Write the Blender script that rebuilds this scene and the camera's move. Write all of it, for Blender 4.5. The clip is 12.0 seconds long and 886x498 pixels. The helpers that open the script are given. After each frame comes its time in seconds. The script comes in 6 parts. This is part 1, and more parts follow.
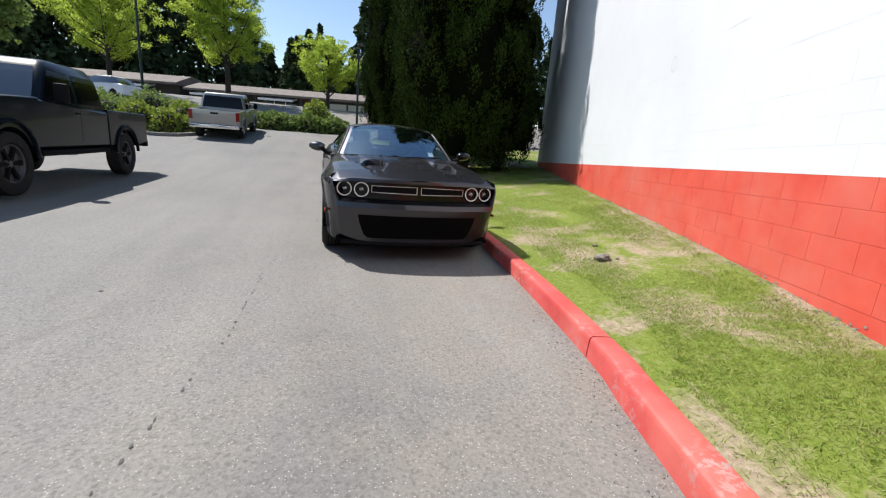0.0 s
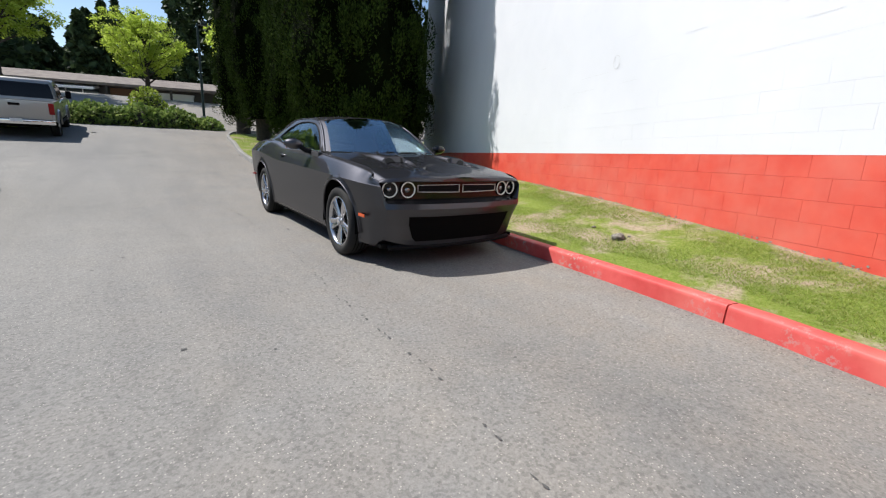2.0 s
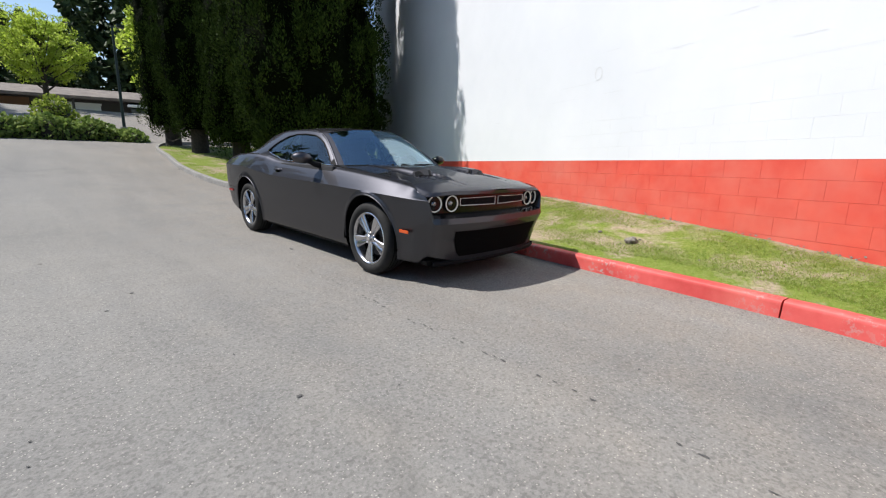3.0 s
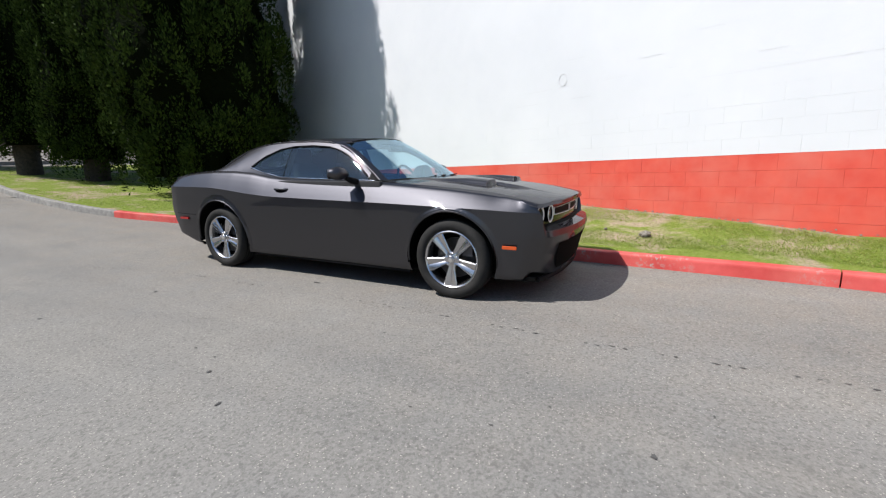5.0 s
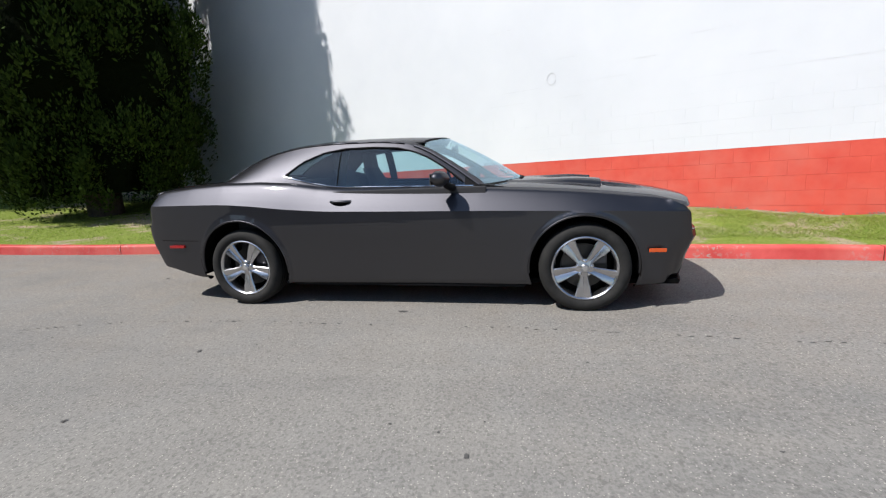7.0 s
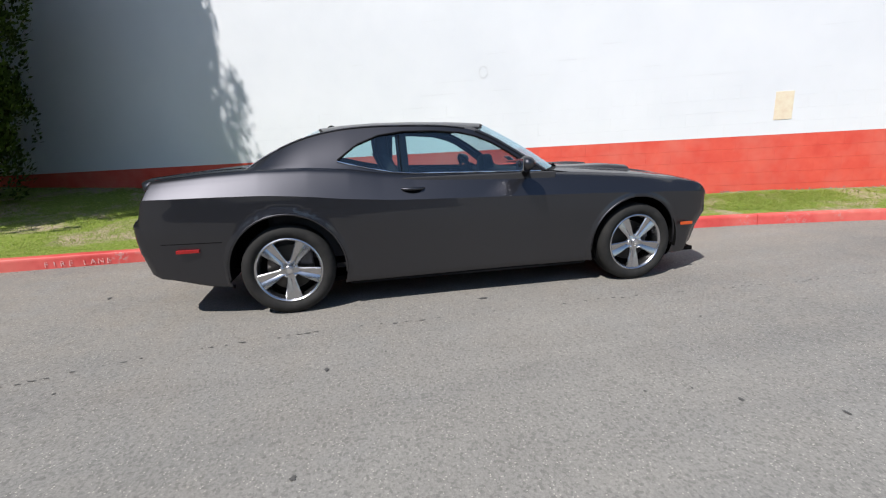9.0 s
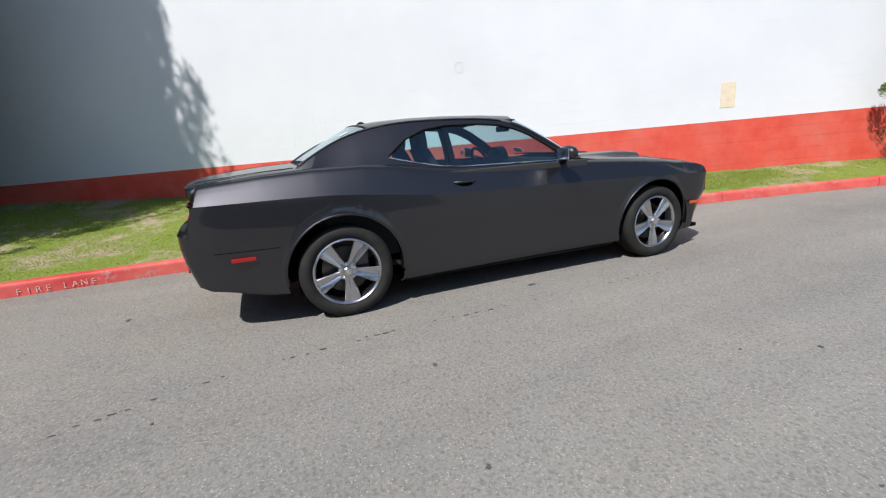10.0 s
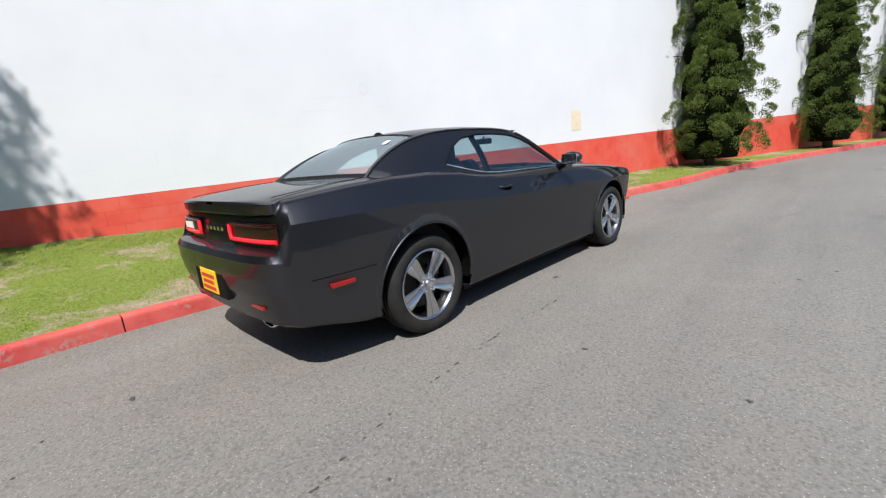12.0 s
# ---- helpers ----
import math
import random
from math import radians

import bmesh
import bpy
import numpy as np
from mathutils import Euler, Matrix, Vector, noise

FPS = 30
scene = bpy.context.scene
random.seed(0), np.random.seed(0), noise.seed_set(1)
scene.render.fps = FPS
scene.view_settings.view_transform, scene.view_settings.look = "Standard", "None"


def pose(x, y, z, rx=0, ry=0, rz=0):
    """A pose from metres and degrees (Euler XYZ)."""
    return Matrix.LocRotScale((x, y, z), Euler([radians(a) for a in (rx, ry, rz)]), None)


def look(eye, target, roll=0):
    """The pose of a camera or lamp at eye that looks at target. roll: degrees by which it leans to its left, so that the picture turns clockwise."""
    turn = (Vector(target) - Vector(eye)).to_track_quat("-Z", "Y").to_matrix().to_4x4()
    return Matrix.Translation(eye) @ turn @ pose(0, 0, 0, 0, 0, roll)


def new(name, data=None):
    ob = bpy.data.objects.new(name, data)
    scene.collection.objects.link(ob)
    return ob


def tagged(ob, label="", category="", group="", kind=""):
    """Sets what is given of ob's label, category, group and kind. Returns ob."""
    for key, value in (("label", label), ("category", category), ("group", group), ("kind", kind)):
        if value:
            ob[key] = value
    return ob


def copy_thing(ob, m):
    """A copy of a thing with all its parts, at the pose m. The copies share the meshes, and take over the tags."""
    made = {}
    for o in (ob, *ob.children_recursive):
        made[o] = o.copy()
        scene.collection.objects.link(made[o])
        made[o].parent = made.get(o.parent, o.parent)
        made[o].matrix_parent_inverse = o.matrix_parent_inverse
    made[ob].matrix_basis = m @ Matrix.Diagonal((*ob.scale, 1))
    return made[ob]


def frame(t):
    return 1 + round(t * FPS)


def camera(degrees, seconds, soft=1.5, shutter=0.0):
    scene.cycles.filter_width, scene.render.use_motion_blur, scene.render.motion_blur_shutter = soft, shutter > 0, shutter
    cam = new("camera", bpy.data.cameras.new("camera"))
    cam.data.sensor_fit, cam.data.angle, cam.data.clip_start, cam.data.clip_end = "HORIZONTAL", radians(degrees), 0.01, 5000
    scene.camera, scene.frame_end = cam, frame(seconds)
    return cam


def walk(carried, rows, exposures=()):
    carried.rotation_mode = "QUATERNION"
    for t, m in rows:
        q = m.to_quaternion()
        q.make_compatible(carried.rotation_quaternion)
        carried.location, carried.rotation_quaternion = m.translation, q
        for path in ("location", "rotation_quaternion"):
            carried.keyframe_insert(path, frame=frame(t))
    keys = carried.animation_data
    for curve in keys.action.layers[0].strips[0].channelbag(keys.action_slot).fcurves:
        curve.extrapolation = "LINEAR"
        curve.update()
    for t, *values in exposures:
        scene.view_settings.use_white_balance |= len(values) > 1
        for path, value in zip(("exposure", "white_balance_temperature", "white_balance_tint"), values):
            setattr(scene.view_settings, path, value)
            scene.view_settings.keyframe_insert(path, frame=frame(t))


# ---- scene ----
cam = camera(92.2, 12.0, soft=1.2)
PATH = [
    (0, (-0.895, -4.989, 1.203), (-0.365, -3.118, 0.735), 4.5),
    (0.5, (-1.319, -4.872, 1.162), (-0.589, -3.089, 0.625), 4.5),
    (1, (-1.727, -4.615, 1.128), (-0.841, -2.88, 0.675), 2.7),
    (1.5, (-2.124, -4.343, 1.116), (-1.103, -2.681, 0.677), 4.2),
    (2, (-2.546, -4.056, 1.124), (-1.404, -2.482, 0.658), 2.8),
    (2.5, (-2.881, -3.693, 1.126), (-1.655, -2.179, 0.675), 2.4),
    (3, (-3.229, -3.345, 1.13), (-1.852, -1.956, 0.707), 1.7),
    (3.5, (-3.502, -2.911, 1.129), (-2.031, -1.633, 0.677), -0.6),
    (3.7, (-3.585, -2.748, 1.14), (-2.085, -1.504, 0.689), -0.5),
    (5.3, (-4.203, -1.288, 1.164), (-2.435, -0.444, 0.759), -1.7),
    (5.5, (-4.249, -1.093, 1.181), (-2.473, -0.275, 0.763), -2.2),
    (6, (-4.254, -0.581, 1.182), (-2.444, 0.163, 0.765), -2.1),
    (6.5, (-4.254, -0.092, 1.194), (-2.37, 0.457, 0.808), -1.9),
    (7, (-4.245, 0.398, 1.192), (-2.327, 0.806, 0.798), -2.8),
    (7.2, (-4.235, 0.596, 1.207), (-2.314, 0.94, 0.771), -2.0),
    (8.8, (-4.212, 2.209, 1.221), (-2.28, 1.926, 0.79), -1.0),
    (9, (-4.216, 2.405, 1.228), (-2.309, 2.027, 0.761), -1.8),
    (9.5, (-4.136, 2.864, 1.226), (-2.266, 2.366, 0.725), -4.1),
    (10, (-3.997, 3.32, 1.24), (-2.176, 2.655, 0.747), -3.8),
    (10.5, (-3.825, 3.768, 1.247), (-2.111, 2.881, 0.723), -5.3),
    (11, (-3.563, 4.165, 1.243), (-1.901, 3.164, 0.755), -4.7),
    (11.5, (-3.313, 4.555, 1.233), (-1.802, 3.324, 0.783), -5.1),
    (12, (-3.018, 4.867, 1.21), (-1.629, 3.494, 0.782), -5.3),
]
walk(cam, [(t, look(eye, target, roll)) for t, eye, target, roll in PATH], ((0, 0.57), (1.5, 0.53), (3, 0.50), (6, 0.42), (12, 0.42)))


# ---- light ----
SUN = Vector((-0.48, 0.56, 1.0)).normalized()          # towards the sun
world = bpy.data.worlds.new("sky")
scene.world = world
world.use_nodes = True
wn = world.node_tree.nodes
sky = wn.new("ShaderNodeTexSky")
sky.sky_type = "NISHITA"
sky.sun_disc = False
sky.sun_elevation = math.asin(SUN.z)
sky.sun_rotation = math.atan2(SUN.x, SUN.y)
sky.air_density, sky.dust_density, sky.ozone_density = 1.0, 0.3, 1.4
world.node_tree.links.new(sky.outputs[0], wn["Background"].inputs[0])
wn["Background"].inputs[1].default_value = 0.10
sun_data = bpy.data.lights.new("sun", "SUN")
sun_data.energy, sun_data.angle, sun_data.color = 5.0, radians(0.55), (1.0, 0.965, 0.92)
sun_data.shadow_filter_radius, sun_data.shadow_maximum_resolution = 0.5, 0.0005
sun = new("sun", sun_data)
sun.matrix_world = look(SUN * 40, (0, 0, 0))

# ---- materials ----
def mat(name, color, rough=0.6, metal=0.0, spec=0.5):
    m = bpy.data.materials.new(name)
    m.use_nodes = True
    p = m.node_tree.nodes["Principled BSDF"]
    p.inputs["Base Color"].default_value = (*color, 1)
    p.inputs["Roughness"].default_value = rough
    p.inputs["Metallic"].default_value = metal
    p.inputs["Specular IOR Level"].default_value = spec
    return m


def nodes_of(m):
    return m.node_tree.nodes, m.node_tree.links, m.node_tree.nodes["Principled BSDF"]


def named(node, name):
    node.name = name
    return node


PLACED = {"red_wall_paint", "white_block_paint"}     # paints that run on from block to block


def coords(m):
    n, l, p = nodes_of(m)
    if m.name in PLACED:
        return (n.get("placed") or named(n.new("ShaderNodeNewGeometry"), "placed")).outputs["Position"]
    c = n.get("coords") or n.new("ShaderNodeTexCoord")
    c.name = "coords"
    return c.outputs["Object"]


def noise_tex(m, scale, detail=4.0, rough=0.6, vec=None, distortion=0.0):
    n, l, p = nodes_of(m)
    t = n.new("ShaderNodeTexNoise")
    t.inputs["Scale"].default_value, t.inputs["Detail"].default_value = scale, detail
    t.inputs["Roughness"].default_value, t.inputs["Distortion"].default_value = rough, distortion
    l.new(vec or coords(m), t.inputs["Vector"])
    return t.outputs["Fac"]


def ramp(m, fac, stops):
    n, l, p = nodes_of(m)
    r = n.new("ShaderNodeValToRGB")
    e = r.color_ramp.elements
    while len(e) < len(stops):
        e.new(0.5)
    for el, (pos, col) in zip(e, stops):
        el.position = pos
        el.color = (*col, 1) if len(col) == 3 else col
    l.new(fac, r.inputs[0])
    return r.outputs[0]


def mix(m, fac, a, b, mode="MIX"):
    """Mix colours a and b (sockets or tuples) by fac (socket or number)."""
    n, l, p = nodes_of(m)
    x = n.new("ShaderNodeMix")
    x.data_type, x.blend_type = "RGBA", mode
    for sock, v in ((x.inputs[0], fac), (x.inputs[6], a), (x.inputs[7], b)):
        if isinstance(v, (int, float)):
            sock.default_value = v
        elif isinstance(v, tuple):
            sock.default_value = (*v, 1)
        else:
            l.new(v, sock)
    return x.outputs[2]


def base(m, sock):
    n, l, p = nodes_of(m)
    l.new(sock, p.inputs["Base Color"])


def bump(m, height, strength=0.3, dist=0.01):
    n, l, p = nodes_of(m)
    b = n.new("ShaderNodeBump")
    b.inputs["Strength"].default_value, b.inputs["Distance"].default_value = strength, dist
    l.new(height, b.inputs["Height"])
    if p.inputs["Normal"].is_linked:
        l.new(p.inputs["Normal"].links[0].from_socket, b.inputs["Normal"])
    l.new(b.outputs[0], p.inputs["Normal"])


def voronoi(m, scale, feature="F1", vec=None, out="Distance", rand=1.0):
    n, l, p = nodes_of(m)
    t = n.new("ShaderNodeTexVoronoi")
    t.feature = feature
    t.inputs["Scale"].default_value = scale
    t.inputs["Randomness"].default_value = rand
    l.new(vec or coords(m), t.inputs["Vector"])
    return t.outputs[out]


def per_island(m):
    n, l, p = nodes_of(m)
    return n.new("ShaderNodeNewGeometry").outputs["Random Per Island"]


def per_object(m):
    n, l, p = nodes_of(m)
    return n.new("ShaderNodeObjectInfo").outputs["Random"]


G3 = lambda v: (v, v, v)

ASPHALT = mat("worn_asphalt", G3(0.2), 0.85, spec=0.3)
a_big = noise_tex(ASPHALT, 0.35, 4, 0.6)
a_mid = noise_tex(ASPHALT, 2.3, 5, 0.65)
a_fine = noise_tex(ASPHALT, 62, 4, 0.75)
c1 = ramp(ASPHALT, a_big, [(0.3, (0.144, 0.143, 0.139)), (0.55, (0.188, 0.185, 0.178)), (0.75, (0.222, 0.214, 0.196))])
c2 = mix(ASPHALT, ramp(ASPHALT, a_mid, [(0.35, G3(0.0)), (0.65, G3(1.0))]), c1, (0.182, 0.179, 0.172))
c3 = mix(ASPHALT, 0.76, c2, ramp(ASPHALT, a_fine, [(0.25, G3(0.25)), (0.5, G3(0.50)), (0.75, G3(0.72))]), "OVERLAY")
stone = voronoi(ASPHALT, 105, out="Color")
stone_d = voronoi(ASPHALT, 105)
an, al, ap = nodes_of(ASPHALT)
sep = an.new("ShaderNodeSeparateColor")
al.new(stone, sep.inputs[0])
pick = an.new("ShaderNodeMath")
pick.operation = "GREATER_THAN"
pick.inputs[1].default_value = 0.905
al.new(sep.outputs[0], pick.inputs[0])
near = an.new("ShaderNodeMath")
near.operation = "LESS_THAN"
near.inputs[1].default_value = 0.37
al.new(stone_d, near.inputs[0])
both = an.new("ShaderNodeMath")
both.operation = "MULTIPLY"
al.new(pick.outputs[0], both.inputs[0])
al.new(near.outputs[0], both.inputs[1])
pit = voronoi(ASPHALT, 74, out="Color")
sep_pit = an.new("ShaderNodeSeparateColor")
al.new(pit, sep_pit.inputs[0])
c3 = mix(ASPHALT, ramp(ASPHALT, sep_pit.outputs[1], [(0.80, G3(0.0)), (0.86, G3(0.38))]), c3, (0.085, 0.083, 0.080))
c4 = mix(ASPHALT, both.outputs[0], c3, (0.31, 0.298, 0.278))
track_map = an.new("ShaderNodeMapping")
track_map.inputs["Scale"].default_value = (1.5, 0.16, 1.0)
al.new(coords(ASPHALT), track_map.inputs[0])
track = noise_tex(ASPHALT, 1.0, 5, 0.62, vec=track_map.outputs[0], distortion=0.4)
c4 = mix(ASPHALT, 1.0, c4, ramp(ASPHALT, track, [(0.32, (0.90, 0.90, 0.905)), (0.5, (0.99, 0.99, 0.985)), (0.68, (1.07, 1.065, 1.05))]), "MULTIPLY")
stain = noise_tex(ASPHALT, 1.1, 3, 0.5, distortion=0.6)
c5 = mix(ASPHALT, ramp(ASPHALT, stain, [(0.66, G3(0.0)), (0.74, G3(0.35))]), c4, (0.10, 0.098, 0.095))
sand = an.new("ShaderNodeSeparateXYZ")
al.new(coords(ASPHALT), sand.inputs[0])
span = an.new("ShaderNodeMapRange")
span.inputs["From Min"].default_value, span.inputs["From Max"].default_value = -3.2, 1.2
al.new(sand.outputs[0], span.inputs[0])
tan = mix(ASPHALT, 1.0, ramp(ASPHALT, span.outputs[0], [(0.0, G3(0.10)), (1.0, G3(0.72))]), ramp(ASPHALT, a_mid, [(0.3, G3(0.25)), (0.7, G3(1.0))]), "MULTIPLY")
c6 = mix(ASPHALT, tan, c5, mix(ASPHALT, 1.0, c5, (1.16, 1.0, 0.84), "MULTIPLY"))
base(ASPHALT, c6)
bump(ASPHALT, a_fine, 0.32, 0.005)
bump(ASPHALT, stone_d, 0.25, 0.004)

TAR = mat("tar_spot", (0.066, 0.064, 0.062), 0.8)
bump(TAR, noise_tex(TAR, 60), 0.4, 0.004)
DUST = mat("pale_patch", (0.33, 0.27, 0.19), 0.9)
base(DUST, ramp(DUST, noise_tex(DUST, 25), [(0.3, (0.20, 0.19, 0.165)), (0.7, (0.27, 0.24, 0.19))]))
GRIT = mat("grit", (0.30, 0.28, 0.25), 0.9)
base(GRIT, ramp(GRIT, per_island(GRIT), [(0.0, (0.10, 0.09, 0.08)), (0.6, (0.19, 0.175, 0.155)), (1.0, (0.28, 0.26, 0.235))]))

def painted_red(name, worn, deep=(0.56, 0.060, 0.040), light=(0.64, 0.095, 0.062)):
    m = mat(name, (0.62, 0.05, 0.035), 0.55, spec=0.35)
    r_a, r_b = noise_tex(m, 3.0, 5, 0.6), noise_tex(m, 17, 6, 0.75)
    col = mix(m, ramp(m, r_a, [(0.3, G3(0.0)), (0.7, G3(1.0))]), deep, light)
    fade = ramp(m, noise_tex(m, 0.9, 4, 0.65), [(0.45, G3(0.0)), (0.75, G3(0.7))])
    col = mix(m, fade, col, (0.58, 0.165, 0.125))
    chip = ramp(m, r_b, [(worn, G3(0.0)), (worn + 0.035, G3(1.0))])
    patchy = ramp(m, noise_tex(m, 1.7, 3, 0.6), [(0.5, G3(0.0)), (0.68, G3(1.0))])
    col = mix(m, mix(m, 1.0, chip, patchy, "MULTIPLY"), col, (0.34, 0.28, 0.26))
    base(m, col)
    bump(m, r_b, 0.35, 0.004)
    return m

KERB_RED = painted_red("red_kerb_paint", 0.53, (0.43, 0.042, 0.038), (0.60, 0.10, 0.09))
WALL_RED = painted_red("red_wall_paint", 0.74)
KERB_GREY = mat("concrete_kerb", (0.34, 0.33, 0.31), 0.9)
base(KERB_GREY, ramp(KERB_GREY, noise_tex(KERB_GREY, 9, 6, 0.7), [(0.3, (0.13, 0.125, 0.118)), (0.7, (0.29, 0.28, 0.26))]))
bump(KERB_GREY, noise_tex(KERB_GREY, 60), 0.4, 0.005)
STENCIL = mat("worn_white_stencil", (0.62, 0.55, 0.52), 0.8)
base(STENCIL, ramp(STENCIL, noise_tex(STENCIL, 38, 4), [(0.42, (0.60, 0.10, 0.08)), (0.52, (0.56, 0.44, 0.42))]))

WALL_WHITE = mat("white_block_paint", (0.80, 0.81, 0.83), 0.6, spec=0.3)
w_a = noise_tex(WALL_WHITE, 0.6, 4, 0.6)
w_b = noise_tex(WALL_WHITE, 30, 5, 0.7)
base(WALL_WHITE, mix(WALL_WHITE, ramp(WALL_WHITE, w_a, [(0.3, G3(0.0)), (0.7, G3(1.0))]), (0.60, 0.615, 0.645), (0.66, 0.67, 0.695)))
bump(WALL_WHITE, w_b, 0.25, 0.004)
bump(WALL_WHITE, noise_tex(WALL_WHITE, 4, 3), 0.15, 0.01)
MORTAR = mat("mortar", (0.54, 0.54, 0.55), 0.95)
WALL_RED_JOINT = mat("red_joint", (0.55, 0.085, 0.062), 0.7)
SPALL = mat("spalled_concrete", (0.36, 0.33, 0.30), 0.95)
base(SPALL, ramp(SPALL, noise_tex(SPALL, 40, 5), [(0.3, (0.14, 0.125, 0.11)), (0.55, (0.25, 0.225, 0.20)), (0.75, (0.46, 0.43, 0.40))]))
STONE = mat("field_stone", (0.2, 0.18, 0.15), 0.9)
base(STONE, ramp(STONE, noise_tex(STONE, 30, 5), [(0.3, (0.10, 0.085, 0.07)), (0.55, (0.20, 0.18, 0.15)), (0.75, (0.34, 0.31, 0.27))]))
bump(STONE, noise_tex(STONE, 60, 4), 0.6, 0.01)
PATCH = mat("beige_patch", (0.74, 0.66, 0.52), 0.7)
base(PATCH, ramp(PATCH, noise_tex(PATCH, 9, 3), [(0.3, (0.62, 0.50, 0.37)), (0.7, (0.68, 0.62, 0.48))]))

SOIL = mat("turf", (0.12, 0.13, 0.04), 0.95, spec=0.1)
s_a = noise_tex(SOIL, 0.9, 5, 0.65, distortion=0.4)
s_b = noise_tex(SOIL, 26, 5, 0.7)
turf = ramp(SOIL, s_b, [(0.3, (0.10, 0.14, 0.022)), (0.5, (0.15, 0.195, 0.035)), (0.75, (0.24, 0.25, 0.09))])
bare = ramp(SOIL, s_b, [(0.3, (0.20, 0.155, 0.10)), (0.7, (0.40, 0.33, 0.24))])
base(SOIL, mix(SOIL, ramp(SOIL, s_a, [(0.50, G3(0.0)), (0.60, G3(1.0))]), turf, bare))
bump(SOIL, s_b, 0.8, 0.02)


def leaf_mat(name, dark, mid, light, glow=0.35):
    m = mat(name, mid, 0.6, spec=0.12)
    n, l, p = nodes_of(m)
    col = ramp(m, per_island(m), [(0.0, dark), (0.5, mid), (1.0, light)])
    l.new(col, p.inputs["Base Color"])
    tr = n.new("ShaderNodeBsdfTranslucent")
    l.new(col, tr.inputs[0])
    mx = n.new("ShaderNodeMixShader")
    mx.inputs[0].default_value = glow
    l.new(p.outputs[0], mx.inputs[1])
    l.new(tr.outputs[0], mx.inputs[2])
    l.new(mx.outputs[0], n["Material Output"].inputs["Surface"])
    return m


GRASS = leaf_mat("grass_blade", (0.20, 0.285, 0.045), (0.25, 0.335, 0.065), (0.38, 0.40, 0.16), 0.5)
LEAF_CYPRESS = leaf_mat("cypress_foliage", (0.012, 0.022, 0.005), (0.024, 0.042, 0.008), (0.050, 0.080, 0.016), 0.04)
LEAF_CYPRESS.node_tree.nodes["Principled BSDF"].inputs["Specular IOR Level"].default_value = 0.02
LEAF_JUNIPER = leaf_mat("juniper_foliage", (0.045, 0.072, 0.020), (0.100, 0.145, 0.034), (0.20, 0.25, 0.06), 0.12)
LEAF_MAPLE = leaf_mat("spring_leaves", (0.26, 0.36, 0.035), (0.38, 0.49, 0.065), (0.50, 0.58, 0.13), 0.62)
LEAF_FIR = leaf_mat("fir_foliage", (0.018, 0.032, 0.014), (0.045, 0.072, 0.030), (0.085, 0.125, 0.050), 0.15)
LEAF_HEDGE = leaf_mat("hedge_leaves", (0.10, 0.16, 0.035), (0.18, 0.26, 0.06), (0.30, 0.36, 0.11), 0.35)
LEAF_SHRUB = leaf_mat("shrub_leaves", (0.12, 0.18, 0.02), (0.24, 0.31, 0.045), (0.36, 0.41, 0.09), 0.35)
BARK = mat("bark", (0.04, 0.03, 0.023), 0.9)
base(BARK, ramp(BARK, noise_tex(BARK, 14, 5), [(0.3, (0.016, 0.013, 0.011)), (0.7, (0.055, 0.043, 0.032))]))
bump(BARK, noise_tex(BARK, 25, 4), 0.8, 0.02)

PAINT = mat("granite_metallic_paint", (0.003, 0.003, 0.0035), 0.5, spec=0.0)
pn, pl, pp = nodes_of(PAINT)                         # two lobes of metal flakes under a clear coat
coats = pp.outputs[0]
for distribution, roughness, tone in (("GGX", 0.50, (0.0195, 0.0193, 0.0210)), ("BECKMANN", 0.46, (0.0300, 0.0300, 0.0350))):
    flakes = pn.new("ShaderNodeBsdfAnisotropic")
    flakes.distribution = distribution
    flakes.inputs["Roughness"].default_value = roughness
    flakes.inputs["Color"].default_value = (*tone, 1)
    added = pn.new("ShaderNodeAddShader")
    pl.new(coats, added.inputs[0])
    pl.new(flakes.outputs[0], added.inputs[1])
    coats = added.outputs[0]
clear, edge, power, scaled, coated, finish = (pn.new("ShaderNode" + k) for k in ("BsdfGlossy", "LayerWeight", "Math", "Math", "MixShader", "AddShader"))
clear.inputs["Roughness"].default_value = 0.03
edge.inputs["Blend"].default_value = 0.5
power.operation, scaled.operation = "POWER", "MULTIPLY_ADD"
power.inputs[1].default_value = 5.0
scaled.inputs[1].default_value, scaled.inputs[2].default_value = 0.62, 0.042
pl.new(edge.outputs["Facing"], power.inputs[0])
pl.new(power.outputs[0], scaled.inputs[0])
pl.new(scaled.outputs[0], coated.inputs[0])
pl.new(clear.outputs[0], coated.inputs[2])
pl.new(coats, finish.inputs[0])
pl.new(coated.outputs[0], finish.inputs[1])
pl.new(finish.outputs[0], pn["Material Output"].inputs["Surface"])
SEAM = mat("panel_gap", (0.004, 0.004, 0.004), 0.9, spec=0.05)
BLACK = mat("black_plastic", (0.007, 0.007, 0.008), 0.7, spec=0.1)
bump(BLACK, noise_tex(BLACK, 300), 0.1, 0.001)
GLOSS_BLACK = mat("gloss_black", (0.004, 0.004, 0.005), 0.12, spec=0.3)
RUBBER = mat("tyre_rubber", (0.014, 0.014, 0.014), 0.8, spec=0.3)
base(RUBBER, ramp(RUBBER, noise_tex(RUBBER, 14, 4), [(0.3, (0.010, 0.010, 0.010)), (0.75, (0.022, 0.021, 0.020))]))
ALLOY = mat("polished_alloy", (0.50, 0.50, 0.52), 0.26, 1.0)
bump(ALLOY, noise_tex(ALLOY, 220, 2), 0.04, 0.001)
